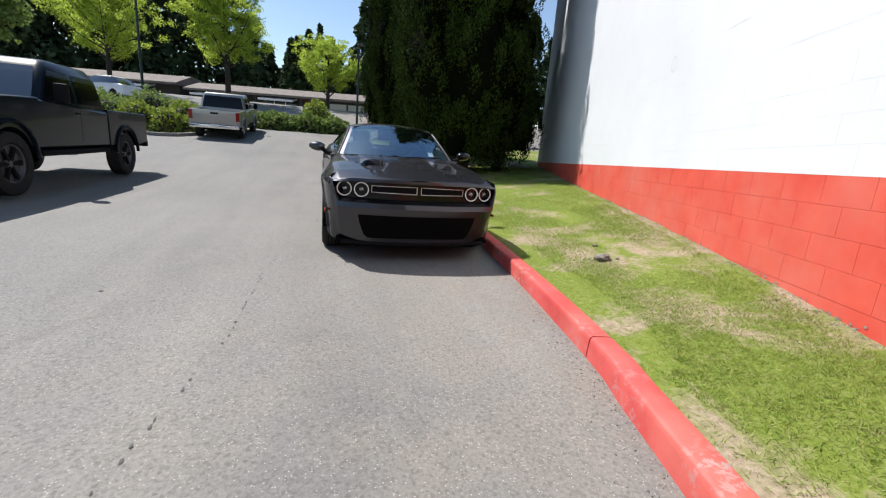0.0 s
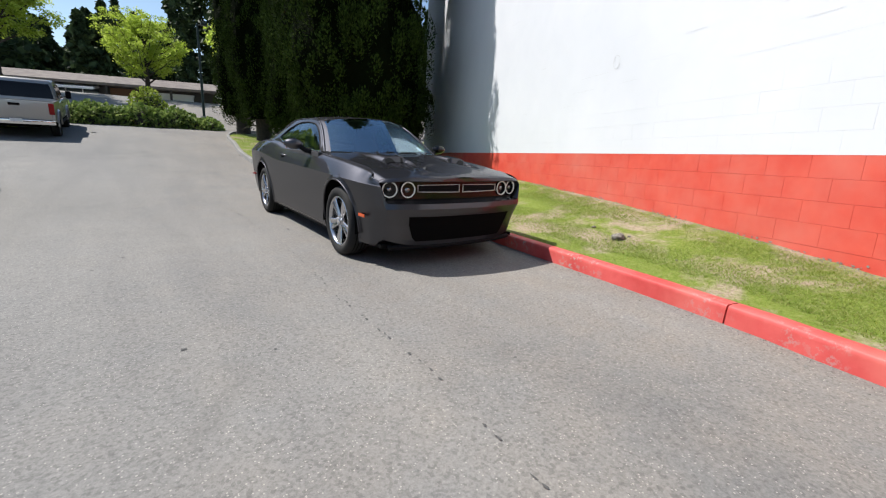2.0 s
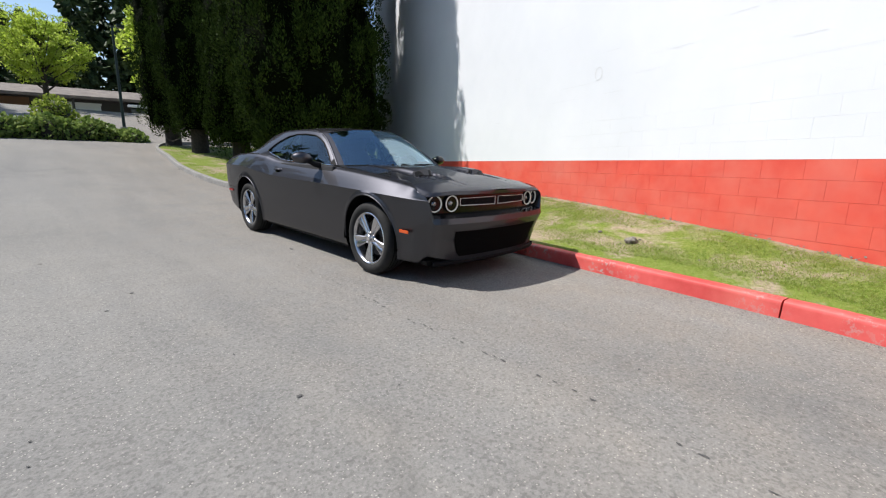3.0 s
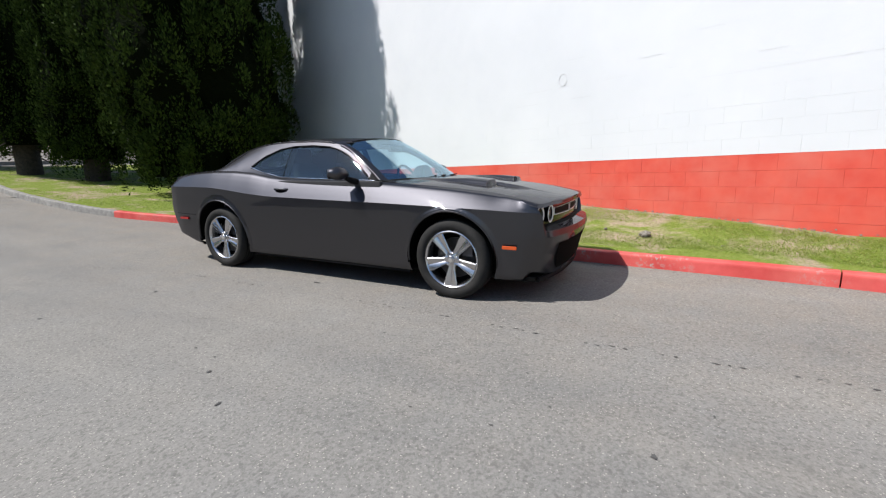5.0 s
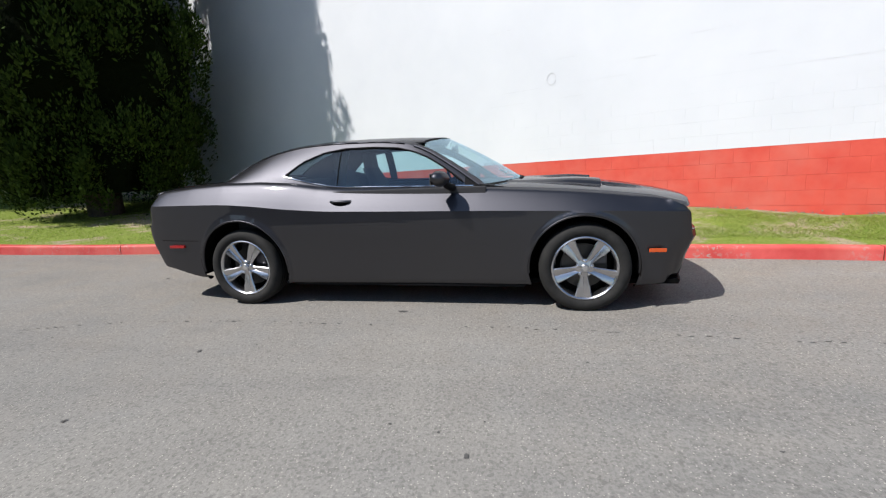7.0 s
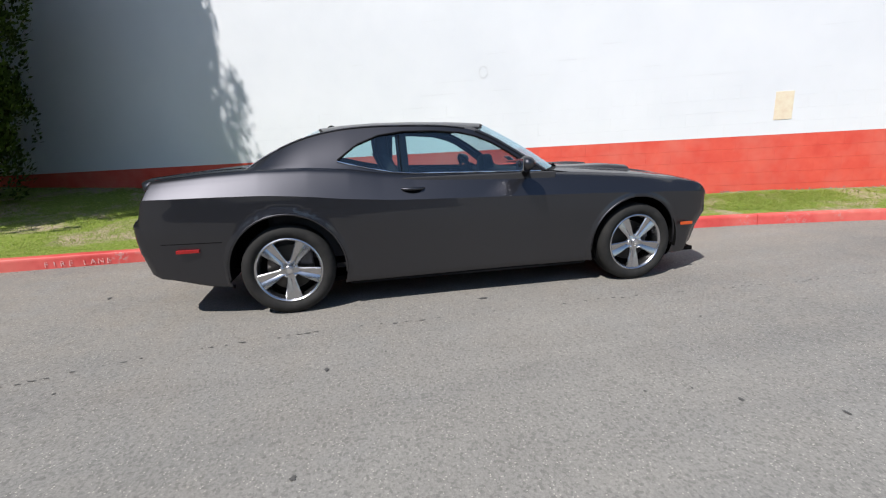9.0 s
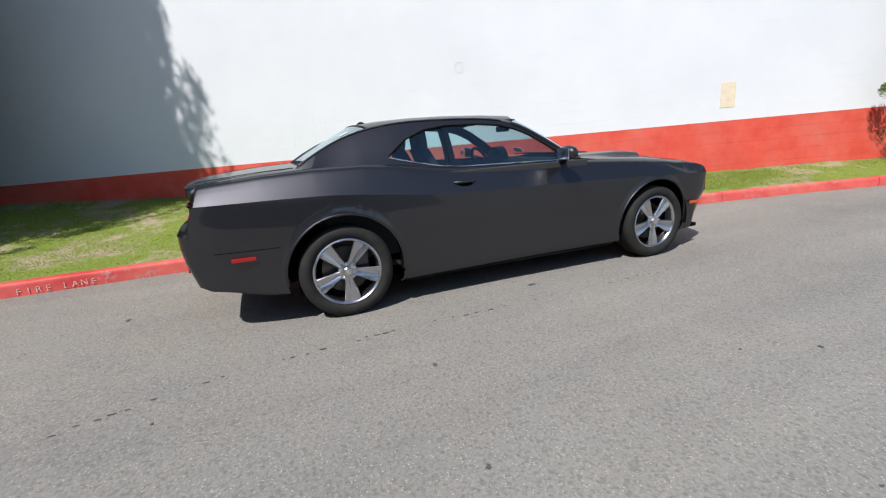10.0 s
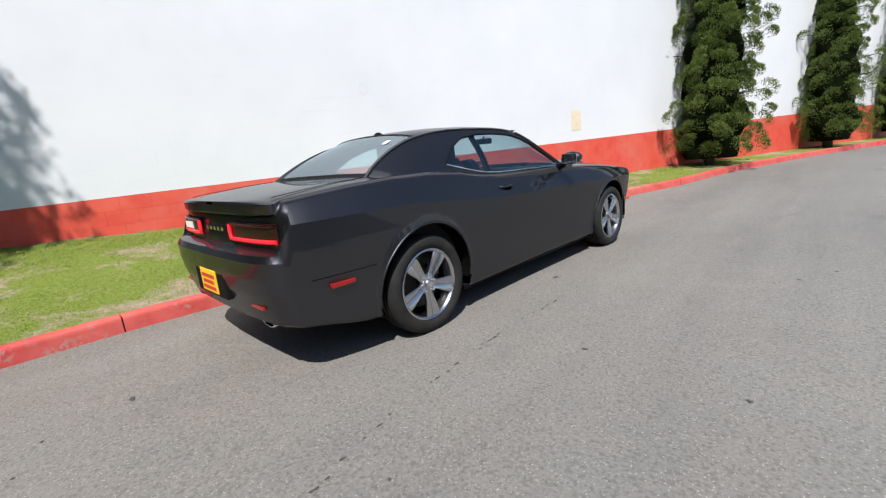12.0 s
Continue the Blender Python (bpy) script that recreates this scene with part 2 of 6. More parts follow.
ALLOY_DARK = mat("grey_painted_alloy", (0.09, 0.09, 0.10), 0.4, 0.6)
CHROME = mat("chrome", (0.75, 0.75, 0.76), 0.10, 1.0)
SATIN = mat("satin_bright_trim", (0.78, 0.78, 0.78), 0.3, 0.2)
DISC = mat("brake_disc", (0.05, 0.048, 0.046), 0.45, 0.8)
CLOTH = mat("black_cloth", (0.022, 0.022, 0.025), 0.9)
bump(CLOTH, noise_tex(CLOTH, 160), 0.3, 0.002)
LAMP_RED = mat("red_lens", (0.27, 0.012, 0.012), 0.15)
LAMP_RED_DARK = mat("dark_red_lens", (0.016, 0.004, 0.004), 0.2, spec=0.4)
LAMP_GUIDE = mat("lit_red_guide", (0.50, 0.02, 0.025), 0.25)
LAMP_GUIDE.node_tree.nodes["Principled BSDF"].inputs["Emission Color"].default_value = (1.0, 0.02, 0.04, 1)
LAMP_GUIDE.node_tree.nodes["Principled BSDF"].inputs["Emission Strength"].default_value = 0.35
LAMP_AMBER = mat("amber_lens", (0.50, 0.075, 0.015), 0.2)
LAMP_WHITE = mat("lamp_ring", (0.60, 0.60, 0.57), 0.3)
LAMP_WHITE.node_tree.nodes["Principled BSDF"].inputs["Emission Color"].default_value = (1.0, 0.98, 0.92, 1)
LAMP_WHITE.node_tree.nodes["Principled BSDF"].inputs["Emission Strength"].default_value = 0.08
REFLECTOR = mat("lamp_bowl", (0.32, 0.32, 0.33), 0.18, 1.0)
YELLOW = mat("yellow_card", (0.80, 0.52, 0.02), 0.5)
RED_INK = mat("red_ink", (0.55, 0.03, 0.02), 0.5)
WHITE_INK = mat("white_ink", (0.75, 0.75, 0.75), 0.5)
BLUE_PAINT = mat("dark_blue_truck_paint", (0.004, 0.008, 0.014), 0.3, 0.0, 0.15)
BLUE_PAINT.node_tree.nodes["Principled BSDF"].inputs["Coat Weight"].default_value = 0.22
SILVER_PAINT = mat("silver_paint", (0.36, 0.35, 0.33), 0.35, 0.6)
SILVER_PAINT.node_tree.nodes["Principled BSDF"].inputs["Coat Weight"].default_value = 0.8
WHITE_PAINT = mat("white_car_paint", (0.72, 0.74, 0.76), 0.3)


def glass_mat(name, tint, f0=0.09, sheen=(0.80, 0.93, 1.0)):
    """A thin pane: clear straight through, a mirror that strengthens towards the edge-on view."""
    m = bpy.data.materials.new(name)
    m.use_nodes = True
    n, l = m.node_tree.nodes, m.node_tree.links
    n.remove(n["Principled BSDF"])
    tr, gl, lw, mx = n.new("ShaderNodeBsdfTransparent"), n.new("ShaderNodeBsdfGlossy"), n.new("ShaderNodeLayerWeight"), n.new("ShaderNodeMixShader")
    tr.inputs[0].default_value = (*tint, 1)
    gl.inputs["Color"].default_value = (*sheen, 1)
    gl.inputs["Roughness"].default_value = 0.0
    steep, scale = n.new("ShaderNodeMath"), n.new("ShaderNodeMath")
    steep.operation, scale.operation = "POWER", "MULTIPLY_ADD"
    steep.inputs[1].default_value = 5.0
    scale.inputs[1].default_value, scale.inputs[2].default_value = 1 - f0, f0
    lw.inputs["Blend"].default_value = 0.5
    l.new(lw.outputs["Facing"], steep.inputs[0])
    l.new(steep.outputs[0], scale.inputs[0])
    l.new(scale.outputs[0], mx.inputs[0])
    l.new(tr.outputs[0], mx.inputs[1])
    l.new(gl.outputs[0], mx.inputs[2])
    l.new(mx.outputs[0], n["Material Output"].inputs["Surface"])
    return m


GLASS = glass_mat("green_tinted_glass", (0.66, 0.83, 0.86), 0.11)
GLASS_SCREEN = glass_mat("windscreen_glass", (0.80, 0.90, 0.92), 0.33, (0.62, 0.86, 1.0))
GLASS_REAR = glass_mat("rear_glass", (0.72, 0.80, 0.79), 0.30)
TRUCK_GLASS = mat("dark_truck_glass", (0.010, 0.016, 0.020), 0.03, spec=1.0)
TRUCK_GLASS.node_tree.nodes["Principled BSDF"].inputs["IOR"].default_value = 1.9

# ---- tools ----
def mesh_ob(name, me, material, parent=None, label="", smooth=None):
    if material:
        for mm in (material if isinstance(material, (list, tuple)) else [material]):
            me.materials.append(mm)
    if smooth is not None:
        me.polygons.foreach_set("use_smooth", [True] * len(me.polygons))
        me.set_sharp_from_angle(angle=radians(smooth))
    ob = new(name, me)
    if parent:
        ob.parent = parent
    if label:
        ob["label"] = label
    return ob


def part(name, bm, material, parent, label="", smooth=None):
    me = bpy.data.meshes.new(name)
    bmesh.ops.recalc_face_normals(bm, faces=bm.faces)
    bm.to_mesh(me)
    bm.free()
    return mesh_ob(name, me, material, parent, label, smooth)


def empty(name, m, label, category, group="", kind=""):
    e = new(name)
    e.matrix_world = m
    return tagged(e, label, category, group, kind)


def add_box(bm, x0, x1, y0, y1, z0, z1, bevel=0.0):
    r = bmesh.ops.create_cube(bm, size=1.0)
    vs = r["verts"]
    for v in vs:
        v.co = ((x0 + x1) / 2 + v.co.x * (x1 - x0), (y0 + y1) / 2 + v.co.y * (y1 - y0), (z0 + z1) / 2 + v.co.z * (z1 - z0))
    if bevel:
        es = list({e for v in vs for e in v.link_edges})
        bmesh.ops.bevel(bm, geom=es, offset=bevel, segments=2, affect="EDGES", profile=0.6)
    return bm


def box(x0, x1, y0, y1, z0, z1, bevel=0.0):
    return add_box(bmesh.new(), x0, x1, y0, y1, z0, z1, bevel)


def add_loft(bm, rings, close=True, caps=True):
    """Bridge rings of points; close: each ring is a loop."""
    rows = [[bm.verts.new(p) for p in r] for r in rings]
    n = len(rings[0])
    for a, b in zip(rows, rows[1:]):
        for i in range(n if close else n - 1):
            j = (i + 1) % n
            try:
                bm.faces.new((a[i], a[j], b[j], b[i]))
            except ValueError:
                pass
    if caps and close:
        bm.faces.new(rows[0][::-1])
        bm.faces.new(rows[-1])
    return rows


def add_tube(bm, pts, radii, segs=8, caps=True):
    pts = [Vector(p) for p in pts]
    rings = []
    side = None
    for i, p in enumerate(pts):
        d = (pts[min(i + 1, len(pts) - 1)] - pts[max(i - 1, 0)]).normalized()
        if side is None:
            side = d.orthogonal().normalized()
        side = (side - d * side.dot(d)).normalized()
        up = d.cross(side)
        r = radii[i] if isinstance(radii, (list, tuple)) else radii
        rings.append([p + side * (r * math.cos(k * math.tau / segs)) + up * (r * math.sin(k * math.tau / segs)) for k in range(segs)])
    add_loft(bm, rings, True, caps)
    return bm


def tube(pts, radii, segs=8):
    return add_tube(bmesh.new(), pts, radii, segs)


def lathe(profile, segs=32, axis="x", bm=None, offset=(0, 0, 0)):
    """Turn (radius, along) pairs about an axis."""
    bm = bm or bmesh.new()
    rings = []
    for r, h in profile:
        ring = []
        for k in range(segs):
            c, s = math.cos(k * math.tau / segs) * r, math.sin(k * math.tau / segs) * r
            p = {"x": (h, c, s), "y": (c, h, s), "z": (c, s, h)}[axis]
            ring.append(Vector(p) + Vector(offset))
        rings.append(ring)
    add_loft(bm, rings, True, False)
    return bm


def spline(points, n):
    """n points along a smooth curve through the given ones (tuples of any length)."""
    p = np.array(points, float)
    p = np.vstack([2 * p[0] - p[1], p, 2 * p[-1] - p[-2]])
    out = []
    m = len(points) - 1
    for k in range(n):
        u = k * m / (n - 1)
        i = min(int(u), m - 1)
        t = u - i
        a, b, c, d = p[i], p[i + 1], p[i + 2], p[i + 3]
        out.append(0.5 * (2 * b + (c - a) * t + (2 * a - 5 * b + 4 * c - d) * t * t + (3 * b - a - 3 * c + d) * t ** 3))
    return [tuple(map(float, q)) for q in out]


def lin(table, y):
    xs, ys = zip(*table)
    return float(np.interp(y, xs, ys))


def smooth_lin(table, y, w=0.08):
    return sum(lin(table, y + k * w) for k in (-1, -0.5, 0, 0.5, 1)) / 5


def quads_mesh(name, quads):
    """A mesh from an array of quads, n x 4 x 3."""
    q = np.ascontiguousarray(quads, dtype=np.float32)
    n = len(q)
    me = bpy.data.meshes.new(name)
    me.vertices.add(n * 4)
    me.vertices.foreach_set("co", q.reshape(-1))
    me.loops.add(n * 4)
    me.loops.foreach_set("vertex_index", np.arange(n * 4, dtype=np.int32))
    me.polygons.add(n)
    me.polygons.foreach_set("loop_start", np.arange(0, n * 4, 4, dtype=np.int32))
    me.update(calc_edges=True)
    me.validate()
    return me


def leaf_quads(rng, centres, size, out=None, flat=0.0, aspect=1.6, face=None):
    """Small bent leaf cards at the centres; out: directions that they roughly follow; face: those that they look to."""
    n = len(centres)
    d = rng.normal(size=(n, 3))
    if out is not None:
        d = d * 0.75 + out
    d /= np.linalg.norm(d, axis=1)[:, None]
    s = np.cross(d, rng.normal(size=(n, 3)) if face is None else face + 0.45 * rng.normal(size=(n, 3)))
    s /= np.linalg.norm(s, axis=1)[:, None]
    if flat:
        s[:, 2] *= 1 - flat
    L = (size * rng.uniform(0.6, 1.4, n))[:, None]
    w = L / aspect / 2
    c = np.asarray(centres)
    return np.stack([c - d * L * 0.5, c + s * w, c + d * L * 0.5, c - s * w], 1)

# ---- ground ----
RISE = [(-60, 0.3), (-20, 0.25), (-12, 0.22), (-8, 0.17), (-6, 0.12), (-4.5, 0.08), (-3, 0.045), (-1, 0.01), (0.2, 0.0), (4, 0.0),
        (6.5, 0.04), (8.8, 0.13), (11, 0.28), (13.5, 0.49), (16, 0.75), (20, 1.12), (22, 1.34), (24, 1.5), (30, 2.3), (42, 4.0), (60, 4.6), (200, 6.0), (3000, 6.0)]


RISE_Y = np.arange(-60, 320, 0.1)
RISE_Z = np.mean([np.interp(RISE_Y + d, *zip(*RISE)) for d in (-0.7, -0.35, 0, 0.35, 0.7)], axis=0)


def rise(y):
    return np.interp(y, RISE_Y, RISE_Z)


def axis_steps(fine0, fine1, step, far):
    mid = list(np.arange(fine0, fine1 + 1e-6, step))
    lo, hi, d = [], [], step
    a, b = fine0, fine1
    while b < far:
        d *= 1.35
        a, b = a - d, b + d
        lo.append(a)
        hi.append(b)
    return lo[::-1] + mid + hi


xs, ys = axis_steps(-14, 14, 1.0, 1500), axis_steps(-14, 28, 0.7, 1500)
bm = bmesh.new()
grid = [[bm.verts.new((x, y, rise(y))) for x in xs] for y in ys]
for r0, r1 in zip(grid, grid[1:]):
    for k in range(len(xs) - 1):
        bm.faces.new((r0[k], r0[k + 1], r1[k + 1], r1[k]))
road = part("road", bm, ASPHALT, None, smooth=60)
tagged(road, "worn grey asphalt lane with exposed pale stones", "road", kind="structure")

# the road-side face of the kerb
KERB = [(-16, -50), (-7.6, -27), (-3.4, -15.8), (-2.0, -12.0), (-0.68, -7.9), (-0.20, -5.7), (0.25, -4.3), (0.47, -3.5), (0.61, -2.95), (0.88, -1.22), (1.17, 1.5),
        (1.29, 3.9), (1.27, 4.8), (1.12, 6.2), (0.72, 8.8), (0.60, 11), (0.65, 13.5), (0.9, 16), (1.25, 19.5), (2.2, 21.6), (4.5, 22.6), (9, 23), (16, 23.4)]
kerb_line = spline(KERB, 700)
kerb_y, kerb_xs = np.array([p[1] for p in kerb_line]), np.array([p[0] for p in kerb_line])


def kerb_x(y):
    return np.interp(y, kerb_y, kerb_xs)


WALL_S = 0.362                                       # sideways run of the wall for each metre along y


def wall_x(y):
    return 3.455 + WALL_S * y


WALL_FOOT = [(-40, 0.4), (-6.7, 0.38), (-4.25, 0.33), (-3.5, 0.29), (-2.3, 0.36), (-0.7, 0.42), (4, 0.5), (9, 0.62), (12, 0.7), (16, 0.95), (20, 1.25), (26, 1.7)]


FOOT_Y, FOOT_Z = zip(*WALL_FOOT)


def verge_z(x, y):
    kx, wx = kerb_x(y) + 0.13, max(wall_x(y), kerb_x(y) + 1.2)
    k = min(max((x - kx) / (wx - kx), 0.0), 1.25)
    lump = 0.018 * noise.noise((x * 2.1, y * 2.1, 0)) + 0.008 * noise.noise((x * 7, y * 7, 3))
    z0 = rise(y) + 0.125
    return z0 + k ** 1.5 * max(np.interp(y, FOOT_Y, FOOT_Z) - z0, 0.02) + lump * min(1, k * 6)


bm = bmesh.new()
rows = []
vy = list(np.arange(-40, -9, 1.0)) + list(np.arange(-9, 12, 0.16)) + list(np.arange(12, 21.0, 0.5))
for y in vy:
    kx, wx = kerb_x(y) + 0.10, wall_x(y) + 0.15
    if y > 10:
        wx = max(wx, kx + 14)
    if y > 19:
        kx += (y - 19) ** 2 * 0.35
    rows.append([bm.verts.new((kx + (wx - kx) * k / 26, y, verge_z(kx + (wx - kx) * k / 26, y))) for k in range(27)])
for r0, r1 in zip(rows, rows[1:]):
    for k in range(26):
        bm.faces.new((r0[k], r0[k + 1], r1[k + 1], r1[k]))
verge = part("verge", bm, SOIL, None, smooth=60)
tagged(verge, "sloping grass verge with bare sandy patches", "ground", kind="structure")


def turf_cover(x, y):
    """How green the verge is at a place, 0 to 1."""
    v = noise.noise((x * 0.9 + 5, y * 0.55, 1.3)) + 0.5 * noise.noise((x * 2.6, y * 2.0, 4.0))
    path = math.exp(-((x - (0.6 * wall_x(y) + 0.4 * kerb_x(y))) / 0.22) ** 2) * (1 if -3.4 < y < 1.5 else 0)
    edge = 1.0 if x > kerb_x(y) + 0.26 + (0.20 if -3.4 < y < 1.2 else 0) + 0.14 * noise.noise((y * 1.7, 0, 9)) else 0.25
    if y < 6 and x > wall_x(y) - 0.13 - 0.06 * noise.noise((y * 3, 2, 0)):
        edge *= 0.25
    return min(1, max(0, 0.70 + 0.95 * v - 0.8 * path)) * edge


rng = np.random.default_rng(7)
quads = []
for y0, y1, dens in ((-9, -5.2, 900), (-5.2, 1.5, 8000), (1.5, 6.5, 3600), (6.5, 20, 500)):
    wid = 3.6 if y1 < 8 else 6.0
    n = int((y1 - y0) * wid * dens)
    yy = rng.uniform(y0, y1, n)
    kx = kerb_x(yy) + 0.13
    wx = np.where(yy < 8, 3.455 + WALL_S * yy + 0.02, kx + 6.0)
    keep = rng.uniform(0, 1, n) * wid < (wx - kx)
    yy, kx, wx = yy[keep], kx[keep], wx[keep]
    xx = kx + (wx - kx) * rng.uniform(0, 1, len(yy))
    cover = np.array([turf_cover(a, b) for a, b in zip(xx, yy)])
    keep = rng.uniform(0, 1, len(xx)) < cover
    xx, yy, cover = xx[keep], yy[keep], cover[keep]
    zz = np.array([verge_z(a, b) for a, b in zip(xx, yy)]) - 0.004
    m = len(xx)
    tall = rng.uniform(0.012, 0.030, m) * (0.6 + 0.4 * cover) * (1.0 if dens > 1000 else 1.3)
    ang = rng.uniform(0, math.tau, m)
    wide = rng.uniform(0.0018, 0.0038, m) * (1.0 if dens > 1000 else 2.2)
    lean = rng.normal(0, 1.25, (m, 2)) * tall[:, None]
    foot = np.stack([xx, yy, zz], 1)
    side = np.stack([np.cos(ang), np.sin(ang), 0 * ang], 1) * wide[:, None]
    tip = foot + np.stack([lean[:, 0], lean[:, 1], tall], 1)
    quads.append(np.stack([foot - side, foot + side, tip + side * 0.25, tip - side * 0.25], 1))
grass = mesh_ob("grass", quads_mesh("grass", np.concatenate(quads)), GRASS)
tagged(grass, "short bright green grass thinning to dry tufts", "grass", kind="stuff")

# kerb: cast lengths with open joints, red to the end of the fire lane, bare concrete after
kerb = empty("kerb", Matrix(), "red-painted concrete kerb with worn chipped edges", "kerb", kind="structure")
KERB_CUTS = [-32.5, -30, -27.6, -25.1, -22.6, -20.2, -17.7, -15.3, -12.8, -10.4, -7.9, -5.45, -2.985, -0.52, 1.94, 4.41, 6.6, 8.8]
KERB_CUTS_GREY = [8.8, 10.9, 13.0, 15.1, 17.2, 19.3]


def kerb_length(y0, y1, material):
    n = max(5, int((y1 - y0) / 0.22))
    bm = bmesh.new()
    rings = []
    for k in range(n):
        y = y0 + 0.006 + (y1 - y0 - 0.012) * k / (n - 1)
        d = (kerb_x(y + 0.05) - kerb_x(y - 0.05)) / 0.1
        nx, ny = 1 / math.hypot(1, d), -d / math.hypot(1, d)
        z, x = rise(y), kerb_x(y)
        w = 0.006 * noise.noise((y * 3, 1, 0))
        prof = [(0.0 + w, -0.08), (0.008 + w, 0.100), (0.012 + w, 0.124), (0.020 + w, 0.134), (0.034, 0.138), (0.132, 0.138), (0.146, 0.130), (0.150, -0.08)]
        rings.append([(x + nx * a, y + ny * a, z + b + 0.004 * noise.noise((y * 2.2, a * 9, 5))) for a, b in prof])
    add_loft(bm, rings, True, True)
    return part("kerb_stone", bm, material, kerb, smooth=40)


for a, b in zip(KERB_CUTS, KERB_CUTS[1:]):
    kerb_length(a, b, KERB_RED)
for a, b in zip(KERB_CUTS_GREY, KERB_CUTS_GREY[1:]):
    kerb_length(a, b, KERB_GREY)
bm = bmesh.new()
rings = []
for x, y in kerb_line:
    if y > 19.3:
        z = rise(y)
        rings.append([(x, y, z - 0.05), (x + 0.01, y + 0.01, z + 0.13), (x + 0.1, y - 0.12, z + 0.135), (x + 0.12, y - 0.15, z - 0.05)])
add_loft(bm, rings)
part("kerb_return", bm, KERB_GREY, kerb, "bare grey concrete kerb")

# ---- block wall ----
COURSE, BLOCK = 0.2032, 0.4064
SLOPE = 1.35                                         # the courses run level, the lane climbs under them
wall_m = Matrix.Translation((3.455, 0.0, 1.142)) @ Matrix.Rotation(math.atan2(-1, -WALL_S), 4, "Z") @ Matrix.Rotation(radians(-SLOPE), 4, "Y")
# local x runs along the wall, local z = 0 is the top of the red band; the face looks along local -y
wall = mesh_ob("wall_east", bpy.data.meshes.new("wall_east"), None)
S0, S1, TOP = -12.7, 44.0, 7.4
bm = bmesh.new()
add_box(bm, S0, S1, 0.0024, 0.35, -2.2, 0.0)
bm.to_mesh(wall.data)
bm.free()
wall.data.materials.append(WALL_RED_JOINT)
wall.matrix_world = wall_m
tagged(wall, "tall white painted block wall with a red band along its foot", "wall", kind="structure")
upper = part("upper_wall", box(S0, S1, 0.0025, 0.35, 0.0, TOP), WALL_WHITE, wall)
part("coping", box(S0 - 0.05, S1 + 0.05, -0.05, 0.40, TOP, TOP + 0.12, 0.01), WALL_WHITE, wall)

# ---- trees and shrubs ----
def clump_cards(rng, centres, radii, heading, per, size, aspect=2.0, loose=0.3, sweep=(0, 0, 0.9)):
    """Small sprays over the outward skin of many rounded clumps."""
    m = len(centres)
    head = heading / np.linalg.norm(heading, axis=1)[:, None]
    rep_ = lambda v: np.repeat(v, per, 0)
    nrm = rng.normal(size=(m * per, 3)) + rep_(head) * 1.15
    nrm /= np.linalg.norm(nrm, axis=1)[:, None]
    c = rep_(centres) + nrm * rep_(radii) * rng.uniform(0.72, 1.10, (m * per, 1))
    axis = np.asarray(sweep) + 0.75 * nrm + rng.normal(0, 0.35, (m * per, 3))
    axis /= np.linalg.norm(axis, axis=1)[:, None]
    wide = np.cross(axis, nrm + rng.normal(0, loose, (m * per, 3)))
    wide /= np.linalg.norm(wide, axis=1)[:, None] + 1e-9
    L = size * rng.uniform(0.6, 1.5, (m * per, 1))
    w = L / aspect / 2
    return np.stack([c - axis * L * 0.5, c + wide * w, c + axis * L * 0.5, c - wide * w], 1)


def column_tree(name, x, y, z, height, radius, seed, leaf, clumps, label, category="tree", foot=0.35, trunk_r=0.2, group="", taper=0.9, clump=0.27, size=0.08, per=120):
    """A dense upright conifer: a trunk, a solid inner core painted near-black as shade, and a lobed crown of upright
    clumps.
    """
    rng = np.random.default_rng(seed)
    t = empty(name, Matrix.Translation((x, y, z)), label, category, group)
    part("trunk", tube([(0, 0, -0.15), (0.03, 0, height * 0.3), (0, 0.02, height * 0.85)], [trunk_r * 1.25, trunk_r, 0.03], 9), BARK, t, smooth=60)

    def env(a, h):
        f = (h - foot) / (height - foot)
        e = radius * min(1.0, 0.60 + 2.2 * f) * (1 - max(f, 0) ** 2.2 * taper)
        ca, sa = math.cos(a), math.sin(a)
        return e * (1 + 0.34 * noise.noise((ca * 1.6, sa * 1.6, h * 0.33 + seed)) + 0.26 * noise.noise((ca * 4.2, sa * 4.2, h * 0.8)))

    # solid filling in near-black: the shade within the crown, put into its colour
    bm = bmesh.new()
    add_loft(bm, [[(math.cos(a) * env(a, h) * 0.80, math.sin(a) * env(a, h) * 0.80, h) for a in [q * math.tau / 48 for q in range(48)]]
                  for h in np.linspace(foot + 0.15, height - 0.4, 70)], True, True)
    part("shade_core", bm, CROWN_SHADE, t, smooth=60)
    h = foot + (height - foot) * rng.uniform(0, 1, clumps) ** 1.15
    a = rng.uniform(0, math.tau, clumps)
    r = np.array([env(p, q) for p, q in zip(a, h)]) * rng.uniform(0.74, 1.02, clumps)
    out = np.stack([np.cos(a), np.sin(a), 0 * a], 1)
    centres = out * r[:, None] + np.stack([0 * h, 0 * h, h], 1)
    radii = clump * rng.uniform(0.55, 1.25, (clumps, 1)) * np.array([[1, 1, 1.9]])
    mesh_ob("crown", quads_mesh("crown", clump_cards(rng, centres, radii, out + (0, 0, 0.35), per, size)), leaf, t)
    return t


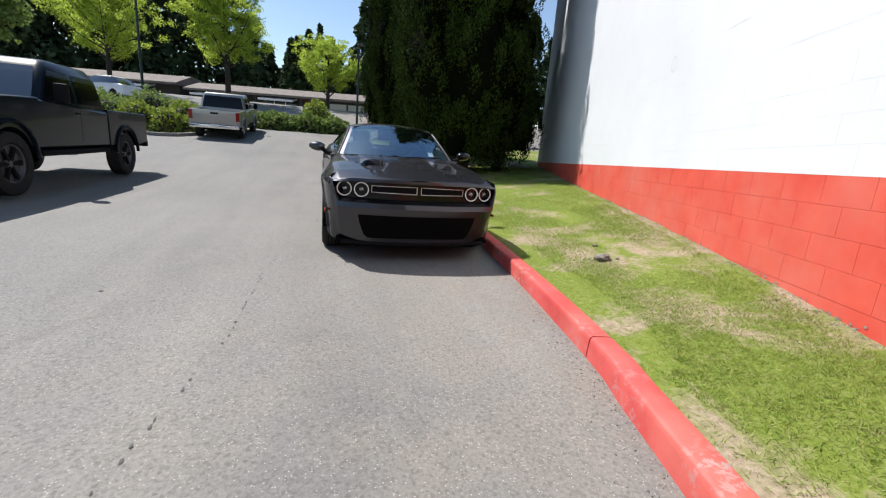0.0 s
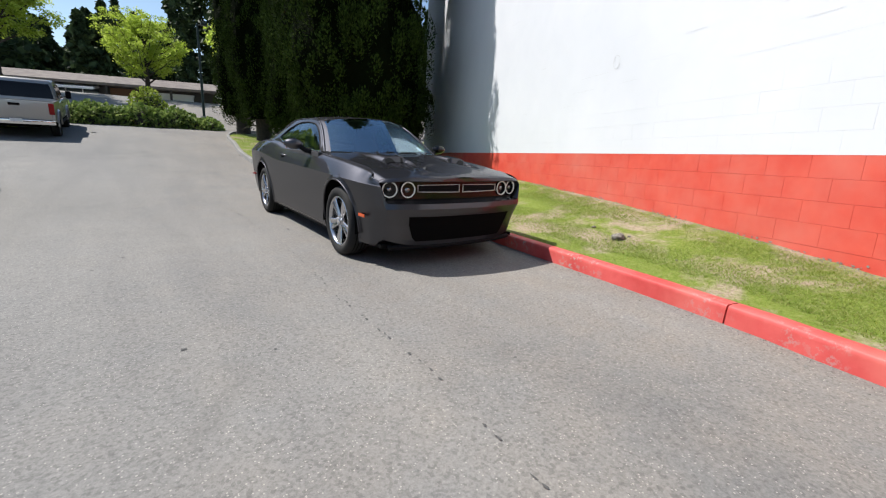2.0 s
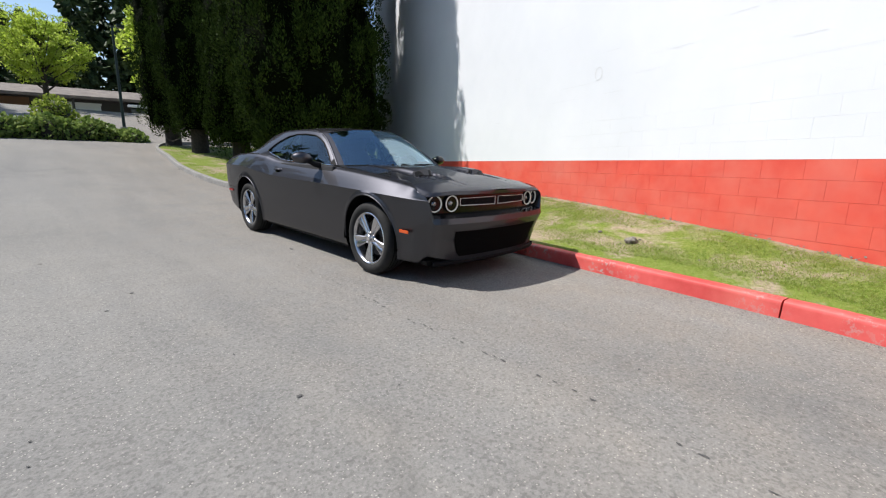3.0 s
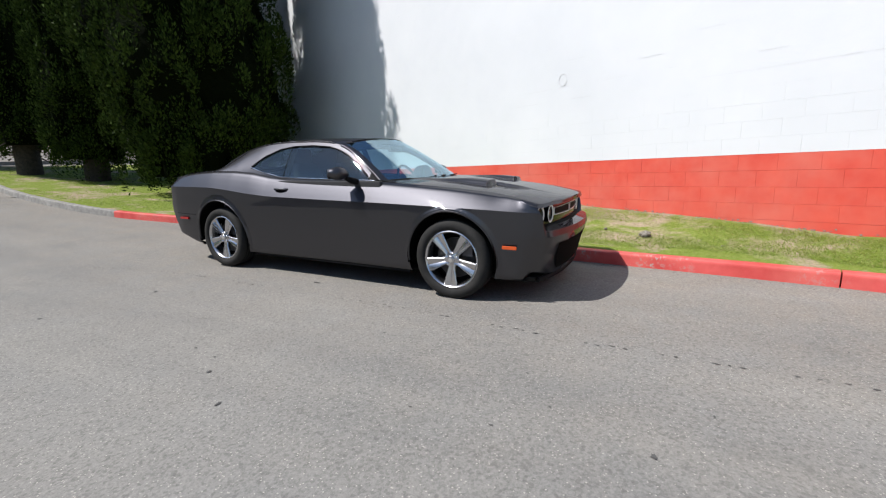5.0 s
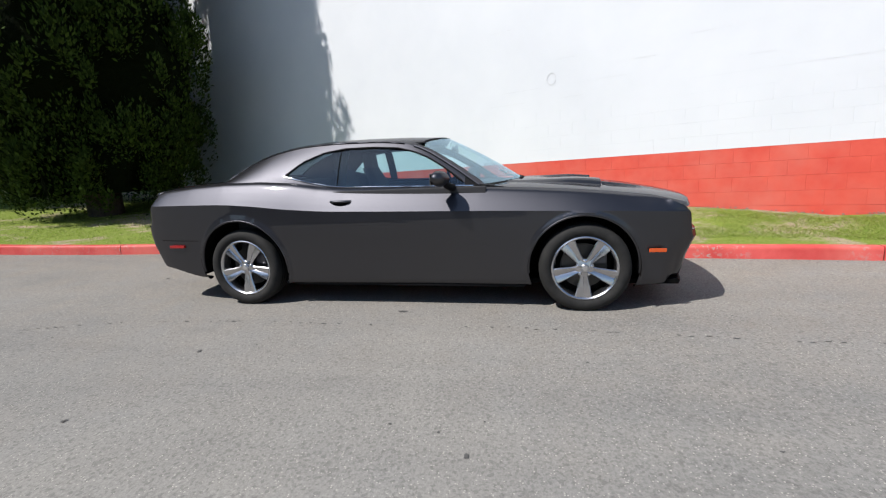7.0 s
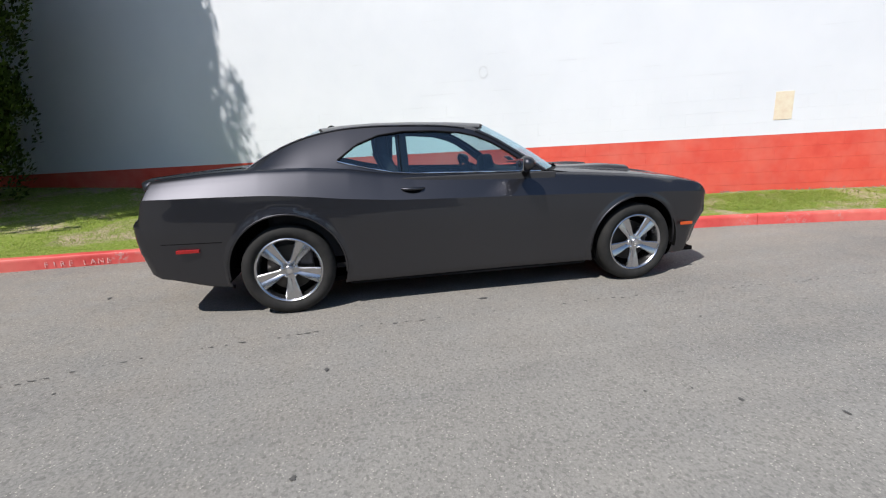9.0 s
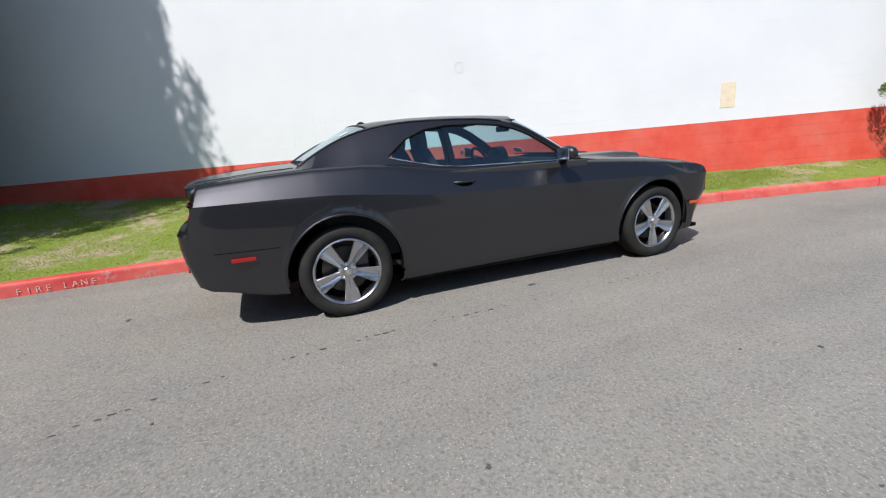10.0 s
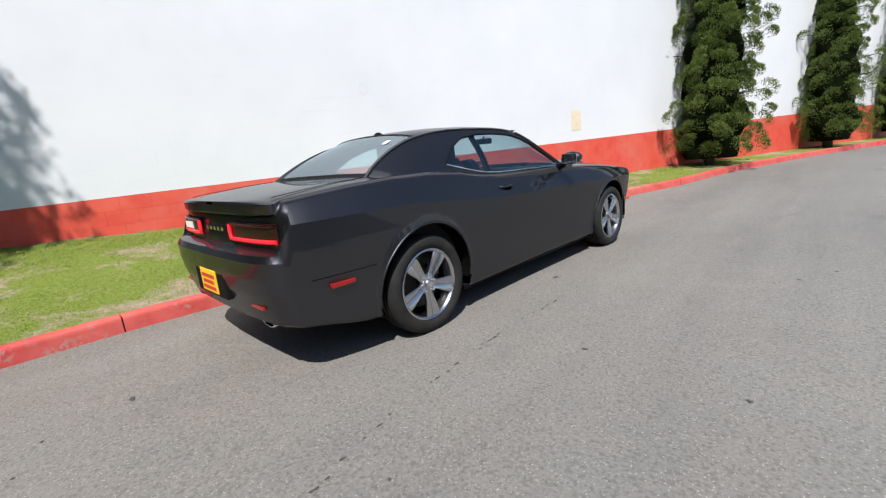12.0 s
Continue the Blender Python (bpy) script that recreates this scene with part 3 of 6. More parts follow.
def broad_tree(name, x, y, z, height, spread, seed, leaf, count, label, size=0.22, trunk_r=0.16, clear=0.28, group=""):
    """A young broadleaf: trunk, ascending limbs, twigs and many small leaves with gaps."""
    rng = np.random.default_rng(seed)
    t = empty(name, Matrix.Translation((x, y, z)), label, "tree", group)
    part("trunk", tube([(0, 0, -0.2), (0.04, 0.02, height * 0.35), (0, 0, height * 0.9)], [trunk_r * 1.2, trunk_r * 0.8, 0.02], 8), BARK, t, smooth=60)
    tips = []
    for k in range(36):
        h0 = height * (clear + (0.88 - clear) * (k / 36))
        a = k * 2.4 + rng.uniform(-0.4, 0.4)
        f = (h0 / height - clear) / (1 - clear)
        reach = spread * (0.55 + 0.75 * math.sin(math.pi * min(1, 0.18 + 0.62 * f)) - 0.88 * f) * rng.uniform(0.6, 1.2)
        end = np.array([math.cos(a) * reach, math.sin(a) * reach, h0 + reach * rng.uniform(0.45, 1.15)])
        st = np.array([0, 0, h0])
        mid = (st + end) / 2 + np.array([0, 0, -0.08 * reach])
        part("limb", tube([st, mid, end], [trunk_r * 0.38 * (1 - 0.6 * f), trunk_r * 0.2, 0.012], 5), BARK, t)
        for s in np.linspace(0.35, 1.0, 6):
            c = st * (1 - s) ** 2 + 2 * mid * s * (1 - s) + end * s * s
            tips += [c + rng.normal(0, 0.10 * spread, 3) * (1, 1, 0.6) for _ in range(3)]
    tips = np.array(tips)
    tips = tips[rng.uniform(0, 1, len(tips)) > 0.45]
    idx = rng.integers(0, len(tips), count)
    p = tips[idx] + rng.normal(0, 1, (count, 3)) * (0.062 * spread, 0.062 * spread, 0.038 * spread)
    mesh_ob("crown", quads_mesh("crown", leaf_quads(rng, p, size, np.tile([0, 0, -0.15], (count, 1)), aspect=1.25)), leaf, t)
    return t


def layered_juniper(name, x, y, z, height, radius, seed, count, per, lean=(0, 0), group="junipers along the wall"):
    """An irregular conifer of stacked, tufted limbs."""
    rng = np.random.default_rng(seed)
    t = empty(name, Matrix.Translation((x, y, z)), "ragged green juniper standing against the painted wall", "tree", group)
    part("trunk", tube([(0, 0, -0.2), (0.05, 0.03, height * 0.4), (lean[0] * height, lean[1] * height, height)], [0.13, 0.09, 0.015], 8), BARK, t, smooth=60)
    lobe = lambda a, f: 1 + 0.30 * math.sin(3 * a + 9 * f + seed) * math.sin(f * 23 + seed * 1.7)
    env = lambda a, f: radius * min(1, 0.72 + 2.4 * f) * (1.0 - 0.62 * f ** 1.25) * lobe(a, f)
    # near-black filling again, painted as the shade between the limbs
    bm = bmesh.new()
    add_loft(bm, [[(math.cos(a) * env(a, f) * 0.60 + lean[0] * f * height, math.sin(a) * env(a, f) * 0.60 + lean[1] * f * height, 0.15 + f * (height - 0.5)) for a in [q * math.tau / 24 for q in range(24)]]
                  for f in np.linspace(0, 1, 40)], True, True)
    part("shade_core", bm, CROWN_SHADE, t, smooth=60)
    centres, heading, radii = [], [], []
    for k in range(count):
        f, a = (k + rng.uniform(0, 1)) / count, k * 2.4 + rng.uniform(-0.5, 0.5)
        reach = env(a, f) * rng.uniform(0.55, 1.0)
        if k % 9 == 0:
            reach = env(a, f) * 1.08
        h = 0.20 + f * (height - 0.3)
        end = np.array([math.cos(a) * reach + lean[0] * h, math.sin(a) * reach + lean[1] * h, h + 0.12 * reach])
        if k % 6 == 0:
            part("limb", tube([(lean[0] * h, lean[1] * h, h - 0.15), end * (0.5, 0.5, 1) - (0, 0, 0.05), end], [0.03, 0.02, 0.008], 5), BARK, t)
        centres.append(end)
        heading.append((math.cos(a), math.sin(a), 0.55))
        radii.append(np.array((1, 1, 0.85)) * rng.uniform(0.15, 0.32) * (1 - 0.35 * f))
    q = clump_cards(rng, np.array(centres), np.array(radii), np.array(heading), per, 0.044, 3.4, 0.5, (0, 0, 0.5))
    q[:, :, 2] = np.maximum(q[:, :, 2], 0.02)
    mesh_ob("crown", quads_mesh("crown", q), LEAF_JUNIPER, t)
    return t


# near-black green: the shade deep inside the crowns, painted as a colour
CROWN_SHADE = mat("crown_shade", (0.006, 0.010, 0.003), 0.95, spec=0.03)
bump(CROWN_SHADE, noise_tex(CROWN_SHADE, 6, 5, 0.7), 1.0, 0.3)
CYP = "tall dark green columnar cypress rooted in the grass verge"
# the last one is hidden behind the first, added to shade the wall
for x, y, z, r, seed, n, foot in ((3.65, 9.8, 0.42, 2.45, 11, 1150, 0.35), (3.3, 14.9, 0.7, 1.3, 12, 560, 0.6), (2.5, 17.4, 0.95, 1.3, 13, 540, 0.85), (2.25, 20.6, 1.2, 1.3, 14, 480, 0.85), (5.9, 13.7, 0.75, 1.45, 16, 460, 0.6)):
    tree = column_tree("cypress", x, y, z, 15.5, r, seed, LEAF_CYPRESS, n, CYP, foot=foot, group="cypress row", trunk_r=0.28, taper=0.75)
    if foot > 0.8:                                   # bare lower limbs round the trunk
        for k in range(9):
            a, h = k * 2.4 + seed, 0.45 + 0.15 * k
            part("limb", tube([(0, 0, h), (math.cos(a) * 0.5, math.sin(a) * 0.5, h + 0.12), (math.cos(a) * 1.0, math.sin(a) * 1.0, h - 0.12), (math.cos(a) * 1.2, math.sin(a) * 1.2, h - 0.05)], [0.03, 0.025, 0.016, 0.008], 5), BARK, tree)
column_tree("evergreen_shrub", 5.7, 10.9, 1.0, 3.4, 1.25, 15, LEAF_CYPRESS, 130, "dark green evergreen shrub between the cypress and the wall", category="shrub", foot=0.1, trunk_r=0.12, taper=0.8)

layered_juniper("juniper", -0.05, -8.1, rise(-8) + 0.2, 6.6, 1.15, 21, 330, 520)
layered_juniper("juniper", -2.05, -13.5, rise(-13) + 0.2, 6.4, 1.1, 22, 260, 330, lean=(0.03, -0.06))
layered_juniper("juniper", -3.75, -18.0, rise(-18) + 0.2, 6.4, 1.15, 23, 220, 260)

MAP = "young broadleaf tree in bright spring leaf"
broad_tree("maple", -19.6, 41.7, 3.3, 9.5, 4.0, 31, LEAF_MAPLE, 30000, MAP, 0.14, 0.22, group="trees on the bank")
broad_tree("maple", -9.9, 41.1, 3.5, 11.0, 3.9, 32, LEAF_MAPLE, 38000, MAP, 0.14, 0.24, group="trees on the bank")
broad_tree("maple", -0.9, 43.8, 3.6, 7.2, 3.2, 33, LEAF_MAPLE, 22000, MAP, 0.13, 0.2, 0.22, group="trees on the bank")

# ---- the parked coupe: its front axle stands over the origin, its nose points along -y ----
coupe = empty("coupe", Matrix(), "dark grey metallic two-door muscle coupe parked by the red kerb", "car")

PLAN = [(0, -0.925), (0.2, -0.92), (0.4, -0.902), (0.58, -0.868), (0.70, -0.838), (0.785, -0.797), (0.845, -0.732), (0.885, -0.63), (0.912, -0.49),
        (0.932, -0.30), (0.945, -0.1), (0.948, 0.1), (0.944, 0.35), (0.938, 0.7), (0.934, 1.1), (0.936, 1.6), (0.945, 2.1), (0.957, 2.6), (0.962, 3.0),
        (0.953, 3.35), (0.932, 3.66), (0.910, 3.82), (0.872, 3.93), (0.80, 3.995), (0.65, 4.03), (0.4, 4.048), (0, 4.055)]
BELT = [(-0.95, 0.795), (-0.76, 0.806), (-0.72, 0.824), (-0.68, 0.840), (-0.62, 0.858), (-0.56, 0.872), (-0.5, 0.885), (-0.2, 0.922), (0.05, 0.945), (0.35, 0.966), (0.8, 0.993), (1.5, 1.012), (1.95, 1.022), (2.2, 1.045), (2.45, 1.083),
        (2.75, 1.104), (3.1, 1.106), (3.45, 1.089), (3.8, 1.058), (4.06, 1.034)]
CREASE = [(-0.95, 0.755), (-0.62, 0.770), (-0.25, 0.788), (0.15, 0.800), (0.7, 0.813), (1.48, 0.826), (2.12, 0.842), (2.49, 0.870), (2.76, 0.902), (3.03, 0.924), (3.38, 0.929), (4.1, 0.926)]
# offset from the plan line and height: below the crease in metres, above it as a share of the way up to the belt
SIDE_LOW = [(-0.12, 0.20), (-0.075, 0.203), (-0.056, 0.235), (-0.046, 0.30), (-0.033, 0.42), (-0.017, 0.57), (-0.006, 0.69)]
SIDE_HIGH = [(0.0, 0.0), (-0.036, 0.33), (-0.074, 0.65), (-0.108, 0.88), (-0.150, 1.0)]
FRONT = [(-0.22, 0.19), (-0.13, 0.192), (-0.100, 0.222), (-0.088, 0.27), (-0.060, 0.40), (-0.025, 0.50), (0.0, 0.57), (-0.012, 0.618), (-0.148, 0.652), (-0.148, 0.797), (-0.082, 0.812), (-0.075, 0.842)]
REAR = [(-0.16, 0.33), (-0.10, 0.335), (-0.06, 0.365), (-0.045, 0.42), (-0.012, 0.54), (0.002, 0.64), (0.004, 0.735), (-0.018, 0.77), (-0.105, 0.795), (-0.118, 0.972), (-0.098, 0.984), (-0.094, 1.036)]
DOOR_Y = (0.715, 2.105)
ARCHES = ((0.012, 0.352, 0.414), (2.945, 0.352, 0.430))


def ease(a, b, v):
    t = min(max((v - a) / (b - a), 0), 1)
    return t * t * (3 - 2 * t)


plan = spline(PLAN, 620)
cum = np.concatenate([[0], np.cumsum([math.dist(a, b) for a, b in zip(plan, plan[1:])])])
want = list(np.linspace(0, cum[-1], 420))
for y0 in DOOR_Y:
    k = next(i for i, p in enumerate(plan) if p[1] > y0 and p[0] > 0.9)
    want += [cum[k] - 0.002, cum[k] + 0.002]
want = sorted(want)
us = []
for s in want:
    if not us or s - us[-1] > 0.0035:
        us.append(s)
plan_x, plan_y = np.interp(us, cum, [p[0] for p in plan]), np.interp(us, cum, [p[1] for p in plan])


def refine(rows, n, smooth):
    if smooth:
        return spline(rows, (len(rows) - 1) * n + 1)
    out = []
    for a, b in zip(rows, rows[1:]):
        out += [(a[0] + (b[0] - a[0]) * k / n, a[1] + (b[1] - a[1]) * k / n) for k in range(n)]
    return out + [rows[-1]]


SUB = 8                                              # rows of the skin for each step of its profiles


def shell_grid(sub=SUB):
    """Rows of points up the body's skin for each station round half of it (x positive)."""
    cols = []
    n = len(us)
    for i in range(n):
        x, y = plan_x[i], plan_y[i]
        a, b = max(i - 1, 0), min(i + 1, n - 1)
        tx, ty = plan_x[b] - plan_x[a], plan_y[b] - plan_y[a]
        ln = math.hypot(tx, ty)
        nx, ny = ty / ln, -tx / ln
        if i == 0:
            nx, ny = 0, -1
        if i == n - 1:
            nx, ny = 0, 1
        top = lin(BELT, y)
        crease = min(smooth_lin(CREASE, y), top - 0.045)
        tuck = 1 - 0.65 * ease(0.35, 0.72, -y)
        side = SIDE_LOW + [(d * tuck, crease + (top - crease) * q) for d, q in SIDE_HIGH]
        bottom_lift = 0.05 * ease(3.2, 3.4, y) + 0.11 * ease(3.4, 3.9, y)
        side = [(d, z + bottom_lift * (1 - k / 6) if k < 6 else z) for k, (d, z) in enumerate(side)]
        wf, wr = 1 - ease(-0.72, -0.56, y), ease(3.86, 3.97, y)
        corner_lift = 0.075 * ease(0.5, 0.86, x) * wf
        front = [(d, z + corner_lift * (1 - k / 6) if k < 6 else z) for k, (d, z) in enumerate(FRONT)]
        edge_f, edge_r = ease(0.80, 0.842, x), ease(0.82, 0.88, x)
        for k in (9, 10, 11):                         # the lip dips towards the fenders
            front[k] = (front[k][0], front[k][1] - 0.016 * ease(0.60, 0.80, x))
        for k in range(5, 12):                        # the fender's edge keeps the section of the side
            front[k] = tuple(p + (q - p) * edge_f for p, q in zip(front[k], side[k]))
        rear = [(d + 0.02 * edge_r if k in (8, 9) else d, z) for k, (d, z) in enumerate(REAR)]
        rs, rf, rr = refine(side[:8], sub, True) + refine(side[7:], sub, True)[1:], refine(front, sub, False), refine(rear, sub, False)
        col = []
        for j, (p, q, r) in enumerate(zip(rs, rf, rr)):
            w = 1 - wf - wr
            d, z = p[0] * w + q[0] * wf + r[0] * wr, p[1] * w + q[1] * wf + r[1] * wr
            for cy, cz, rad in ARCHES:                # a slight flare round each arch
                dist = math.hypot(y - cy, z - cz)
                d += 0.011 * (1 - ease(rad + 0.018, rad + 0.034, dist)) * (1 - wf) * (1 - wr) * (0.45 < x)
            back = wf * ease(7 * sub, 8 * sub, j)     # the grille's recess runs straight back
            px, py = nx * (1 - back), ny * (1 - back) - back
            col.append(Vector((x + px * d if i not in (0, n - 1) else 0.0, y + py * d, z)))
        cols.append(col)
    return cols


cols = shell_grid()
for col in cols:                                     # fit the skin to the wheel arches
    for p in col:
        for cy, cz, rad in ARCHES:
            dy, dz = p.y - cy, p.z - cz
            dist = math.hypot(dy, dz)
            if p.x > 0.6 and rad - 0.014 < dist < rad + 0.012:
                p.y, p.z = cy + dy / dist * rad, cz + dz / dist * rad


def in_arch(p):
    return any(math.hypot(p.y - cy, p.z - cz) < rad - 0.004 and p.x > 0.55 for cy, cz, rad in ARCHES)


cells = []
for i in range(len(cols) - 1):
    for j in range(len(cols[0]) - 1):
        four = (cols[i][j], cols[i + 1][j], cols[i + 1][j + 1], cols[i][j + 1])
        if not all(in_arch(p) for p in four):
            cells.append((i, j, sum(four, Vector()) / 4))


def skin(name, test, sign, parent, label="", material=None):
    """The faces of one side of the shell whose middles pass the test, as one part."""
    bm = bmesh.new()
    verts = {}

    def vert(i, j):
        if (i, j) not in verts:
            p = cols[i][j].copy()
            for cy, cz, rad in ARCHES:
                dist = math.hypot(p.y - cy, p.z - cz)
                if p.x > 0.55 and dist < rad:
                    p.y, p.z = cy + (p.y - cy) / dist * rad, cz + (p.z - cz) / dist * rad
            p.x *= sign
            verts[i, j] = bm.verts.new(p)
        return verts[i, j]

    for i, j, c in cells:
        if test(c, j):
            quad = [vert(i, j), vert(i + 1, j), vert(i + 1, j + 1), vert(i, j + 1)]
            bm.faces.new(quad if sign > 0 else quad[::-1])
    me = bpy.data.meshes.new(name)
    bm.to_mesh(me)
    bm.free()
    return mesh_ob(name, me, material or PAINT, parent, label, smooth=24)


gap = lambda c: any(abs(c.y - y0) < 0.0021 and c.x > 0.9 and 0.235 < c.z for y0 in DOOR_Y)
is_door = lambda c, j: DOOR_Y[0] < c.y < DOOR_Y[1] and not gap(c) and j >= 18
is_front = lambda c, j: c.y < -0.52 and c.z < 0.86
is_rear = lambda c, j: c.y > 3.38 and c.z < 0.60 or c.y > 3.97 and c.z < 0.78
rest = lambda c, j: not (is_door(c, j) or is_front(c, j) or is_rear(c, j) or gap(c))
for sign in (1, -1):
    skin("body_side", rest, sign, coupe)
    in_recess = lambda c, j: 7 * SUB + 5 <= j < 10 * SUB and c.x < 0.815
    bf = skin("bumper_front", lambda c, j: is_front(c, j) and j >= 12 and not in_recess(c, j), sign, coupe)
    skin("grille_recess", lambda c, j: is_front(c, j) and in_recess(c, j), sign, bf, "black recess round the grille", BLACK)
    skin("valance", lambda c, j: is_front(c, j) and j < 12, sign, bf, "black lower front valance", BLACK)
    br = skin("bumper_rear", lambda c, j: is_rear(c, j) and j >= 12, sign, coupe)
    skin("valance", lambda c, j: is_rear(c, j) and j < 12, sign, br, material=BLACK)
    for y0 in DOOR_Y:
        skin("shut_line", lambda c, j: gap(c) and abs(c.y - y0) < 0.1, sign, coupe, material=SEAM)
doors = {s: skin("door", is_door, s, coupe) for s in (1, -1)}

# arch lips and wheel wells
for sign in (1, -1):
    for cy, cz, rad in ARCHES:
        pts = []
        for k in range(33):
            a = radians(-6 + 192 * k / 32)
            y, z = cy + math.cos(a) * rad, cz + math.sin(a) * rad
            i = int(np.argmin([abs(plan_y[n] - y) + (plan_x[n] < 0.75) for n in range(len(us))]))
            zs_, xs_ = [q.z for q in cols[i][8:]], [q.x for q in cols[i][8:]]
            pts.append((sign * (float(np.interp(z, zs_, xs_)) - 0.007), y, z))
        part("arch_lip", tube(pts, 0.011, 6), PAINT, coupe, smooth=60)
        bm = lathe([(rad + 0.004, sign * 0.55), (rad + 0.004, sign * 0.925)], 40, "x", offset=(0, cy, cz))
        add_loft(bm, [[(sign * 0.55, cy + math.cos(k * math.tau / 40) * r, cz + math.sin(k * math.tau / 40) * r) for k in range(40)] for r in (rad + 0.004, 0.02)], True, False)
        bmesh.ops.delete(bm, geom=[f for f in bm.faces if f.calc_center_median().z < 0.27], context="FACES")
        part("wheel_well", bm, SEAM, coupe)
part("underbody", box(-0.80, 0.80, -0.70, 3.30, 0.20, 0.235), SEAM, coupe)
part("boot_floor", box(-0.78, 0.78, 3.30, 3.86, 0.335, 0.36), SEAM, coupe)
part("sill_skirt", box(-0.86, -0.80, 0.45, 2.50, 0.178, 0.205, 0.008), BLACK, coupe)
part("sill_skirt", box(0.80, 0.86, 0.45, 2.50, 0.178, 0.205, 0.008), BLACK, coupe)


# hood, with its two scoops
def top_edge(y):
    """x of the fender's upper edge at y, and its height."""
    k = [i for i in range(len(us)) if 0.45 < plan_x[i] or plan_y[i] < 0]
    yy, xx = [cols[i][-1].y for i in k], [cols[i][-1].x for i in k]
    return float(np.interp(y, yy, xx)), lin(BELT, y)


front_y, front_x, front_z = zip(*[(c[-1].y, c[-1].x, c[-1].z) for c in cols if c[-1].y < 0.85])
front_y = list(np.maximum.accumulate(front_y) + np.arange(len(front_y)) * 1e-7)
rear_y, rear_x, rear_z = zip(*[(c[-1].y, c[-1].x, c[-1].z) for c in cols if c[-1].y > 2.9])
HOOD_MID = [(-0.90, 0.842), (-0.84, 0.852), (-0.78, 0.870), (-0.7, 0.886), (-0.5, 0.917), (-0.2, 0.957), (0.05, 0.985), (0.4, 1.008), (0.85, 1.024)]


def hood_z(x, y):
    xe, ze = float(np.interp(y, front_y, front_x)), float(np.interp(y, front_y, front_z))
    t = min(abs(x) / max(xe, 0.05), 1)
    rib = 0.014 * ease(-0.80, -0.35, y) * (1 - ease(0.44, 0.52, abs(x) - 0.06 * y))
    mid = smooth_lin(HOOD_MID, y, 0.03)
    return mid + (ze - mid) * t ** 3.4 + rib * (1 - t ** 6)


def scoop(x, y):
    """Height of the raised scoops behind their openings, and of the tapering hollows before them."""
    a = abs(x)
    if -0.66 < y <= -0.172:
        half = 0.012 + 0.105 * ease(-0.72, -0.17, y)
        return -0.024 * ease(-0.64, -0.30, y) * (1 - ease(half, half + 0.028, abs(a - 0.395)))
    if y < -0.172 or y > 0.52:
        return 0.0
    across = ease(0.255, 0.30, a) * (1 - ease(0.49, 0.54, a))
    return 0.032 * across * (1 - ease(-0.12, 0.50, y))


bm = bmesh.new()
nx, ny = 96, 84
rows = []
for j in range(ny + 1):
    v = j / ny
    v = v * v * (1 - v) + v * v if v < 0.25 else v          # closer rows at the nose
    row = []
    for i in range(nx + 1):
        a = -1 + 2 * i / nx
        y_lo = front_y[0] + 0.0015
        y = y_lo + (0.46 - y_lo) * v
        x = a * (float(np.interp(y, front_y, front_x)) - 0.004)
        y += 0.30 * v ** 3 * (x / 0.78) ** 2
        x = a * (float(np.interp(y, front_y, front_x)) - 0.004)
        row.append(bm.verts.new((x, y, hood_z(x, y) + scoop(x, y) + 0.0015)))
    a, b = row[0].co, row[-1].co                      # flanges turned down under the fenders
    row = [bm.verts.new((a.x - 0.05, a.y, a.z - 0.03)), bm.verts.new((a.x - 0.012, a.y, a.z - 0.008))] + row + [bm.verts.new((b.x + 0.012, b.y, b.z - 0.008)), bm.verts.new((b.x + 0.05, b.y, b.z - 0.03))]
    rows.append(row)
for r0, r1 in zip(rows, rows[1:]):
    for i in range(nx + 4):
        bm.faces.new((r0[i], r0[i + 1], r1[i + 1], r1[i]))
hood = part("hood", bm, PAINT, coupe, smooth=40)
for s in (1, -1):
    bm = bmesh.new()
    ring = []
    for y, xi, xo, lift in ((-0.215, 0.30, 0.49, -0.020), (-0.184, 0.295, 0.495, -0.019), (-0.168, 0.295, 0.495, 0.030)):
        ring.append([(s * (xi + (xo - xi) * k / 8), y, hood_z(xi + (xo - xi) * k / 8, y) + lift + (0 if lift < 0.02 else -0.010 * abs(k - 4) / 4)) for k in range(9)])
    add_loft(bm, ring, False, False)
    part("scoop_opening", bm, GLOSS_BLACK, hood, "black hood scoop opening")
part("nozzle", tube([(-0.25, 0.475, 1.012), (-0.25, 0.49, 1.03), (-0.25, 0.505, 1.032)], [0.012, 0.012, 0.006], 8), BLACK, hood)

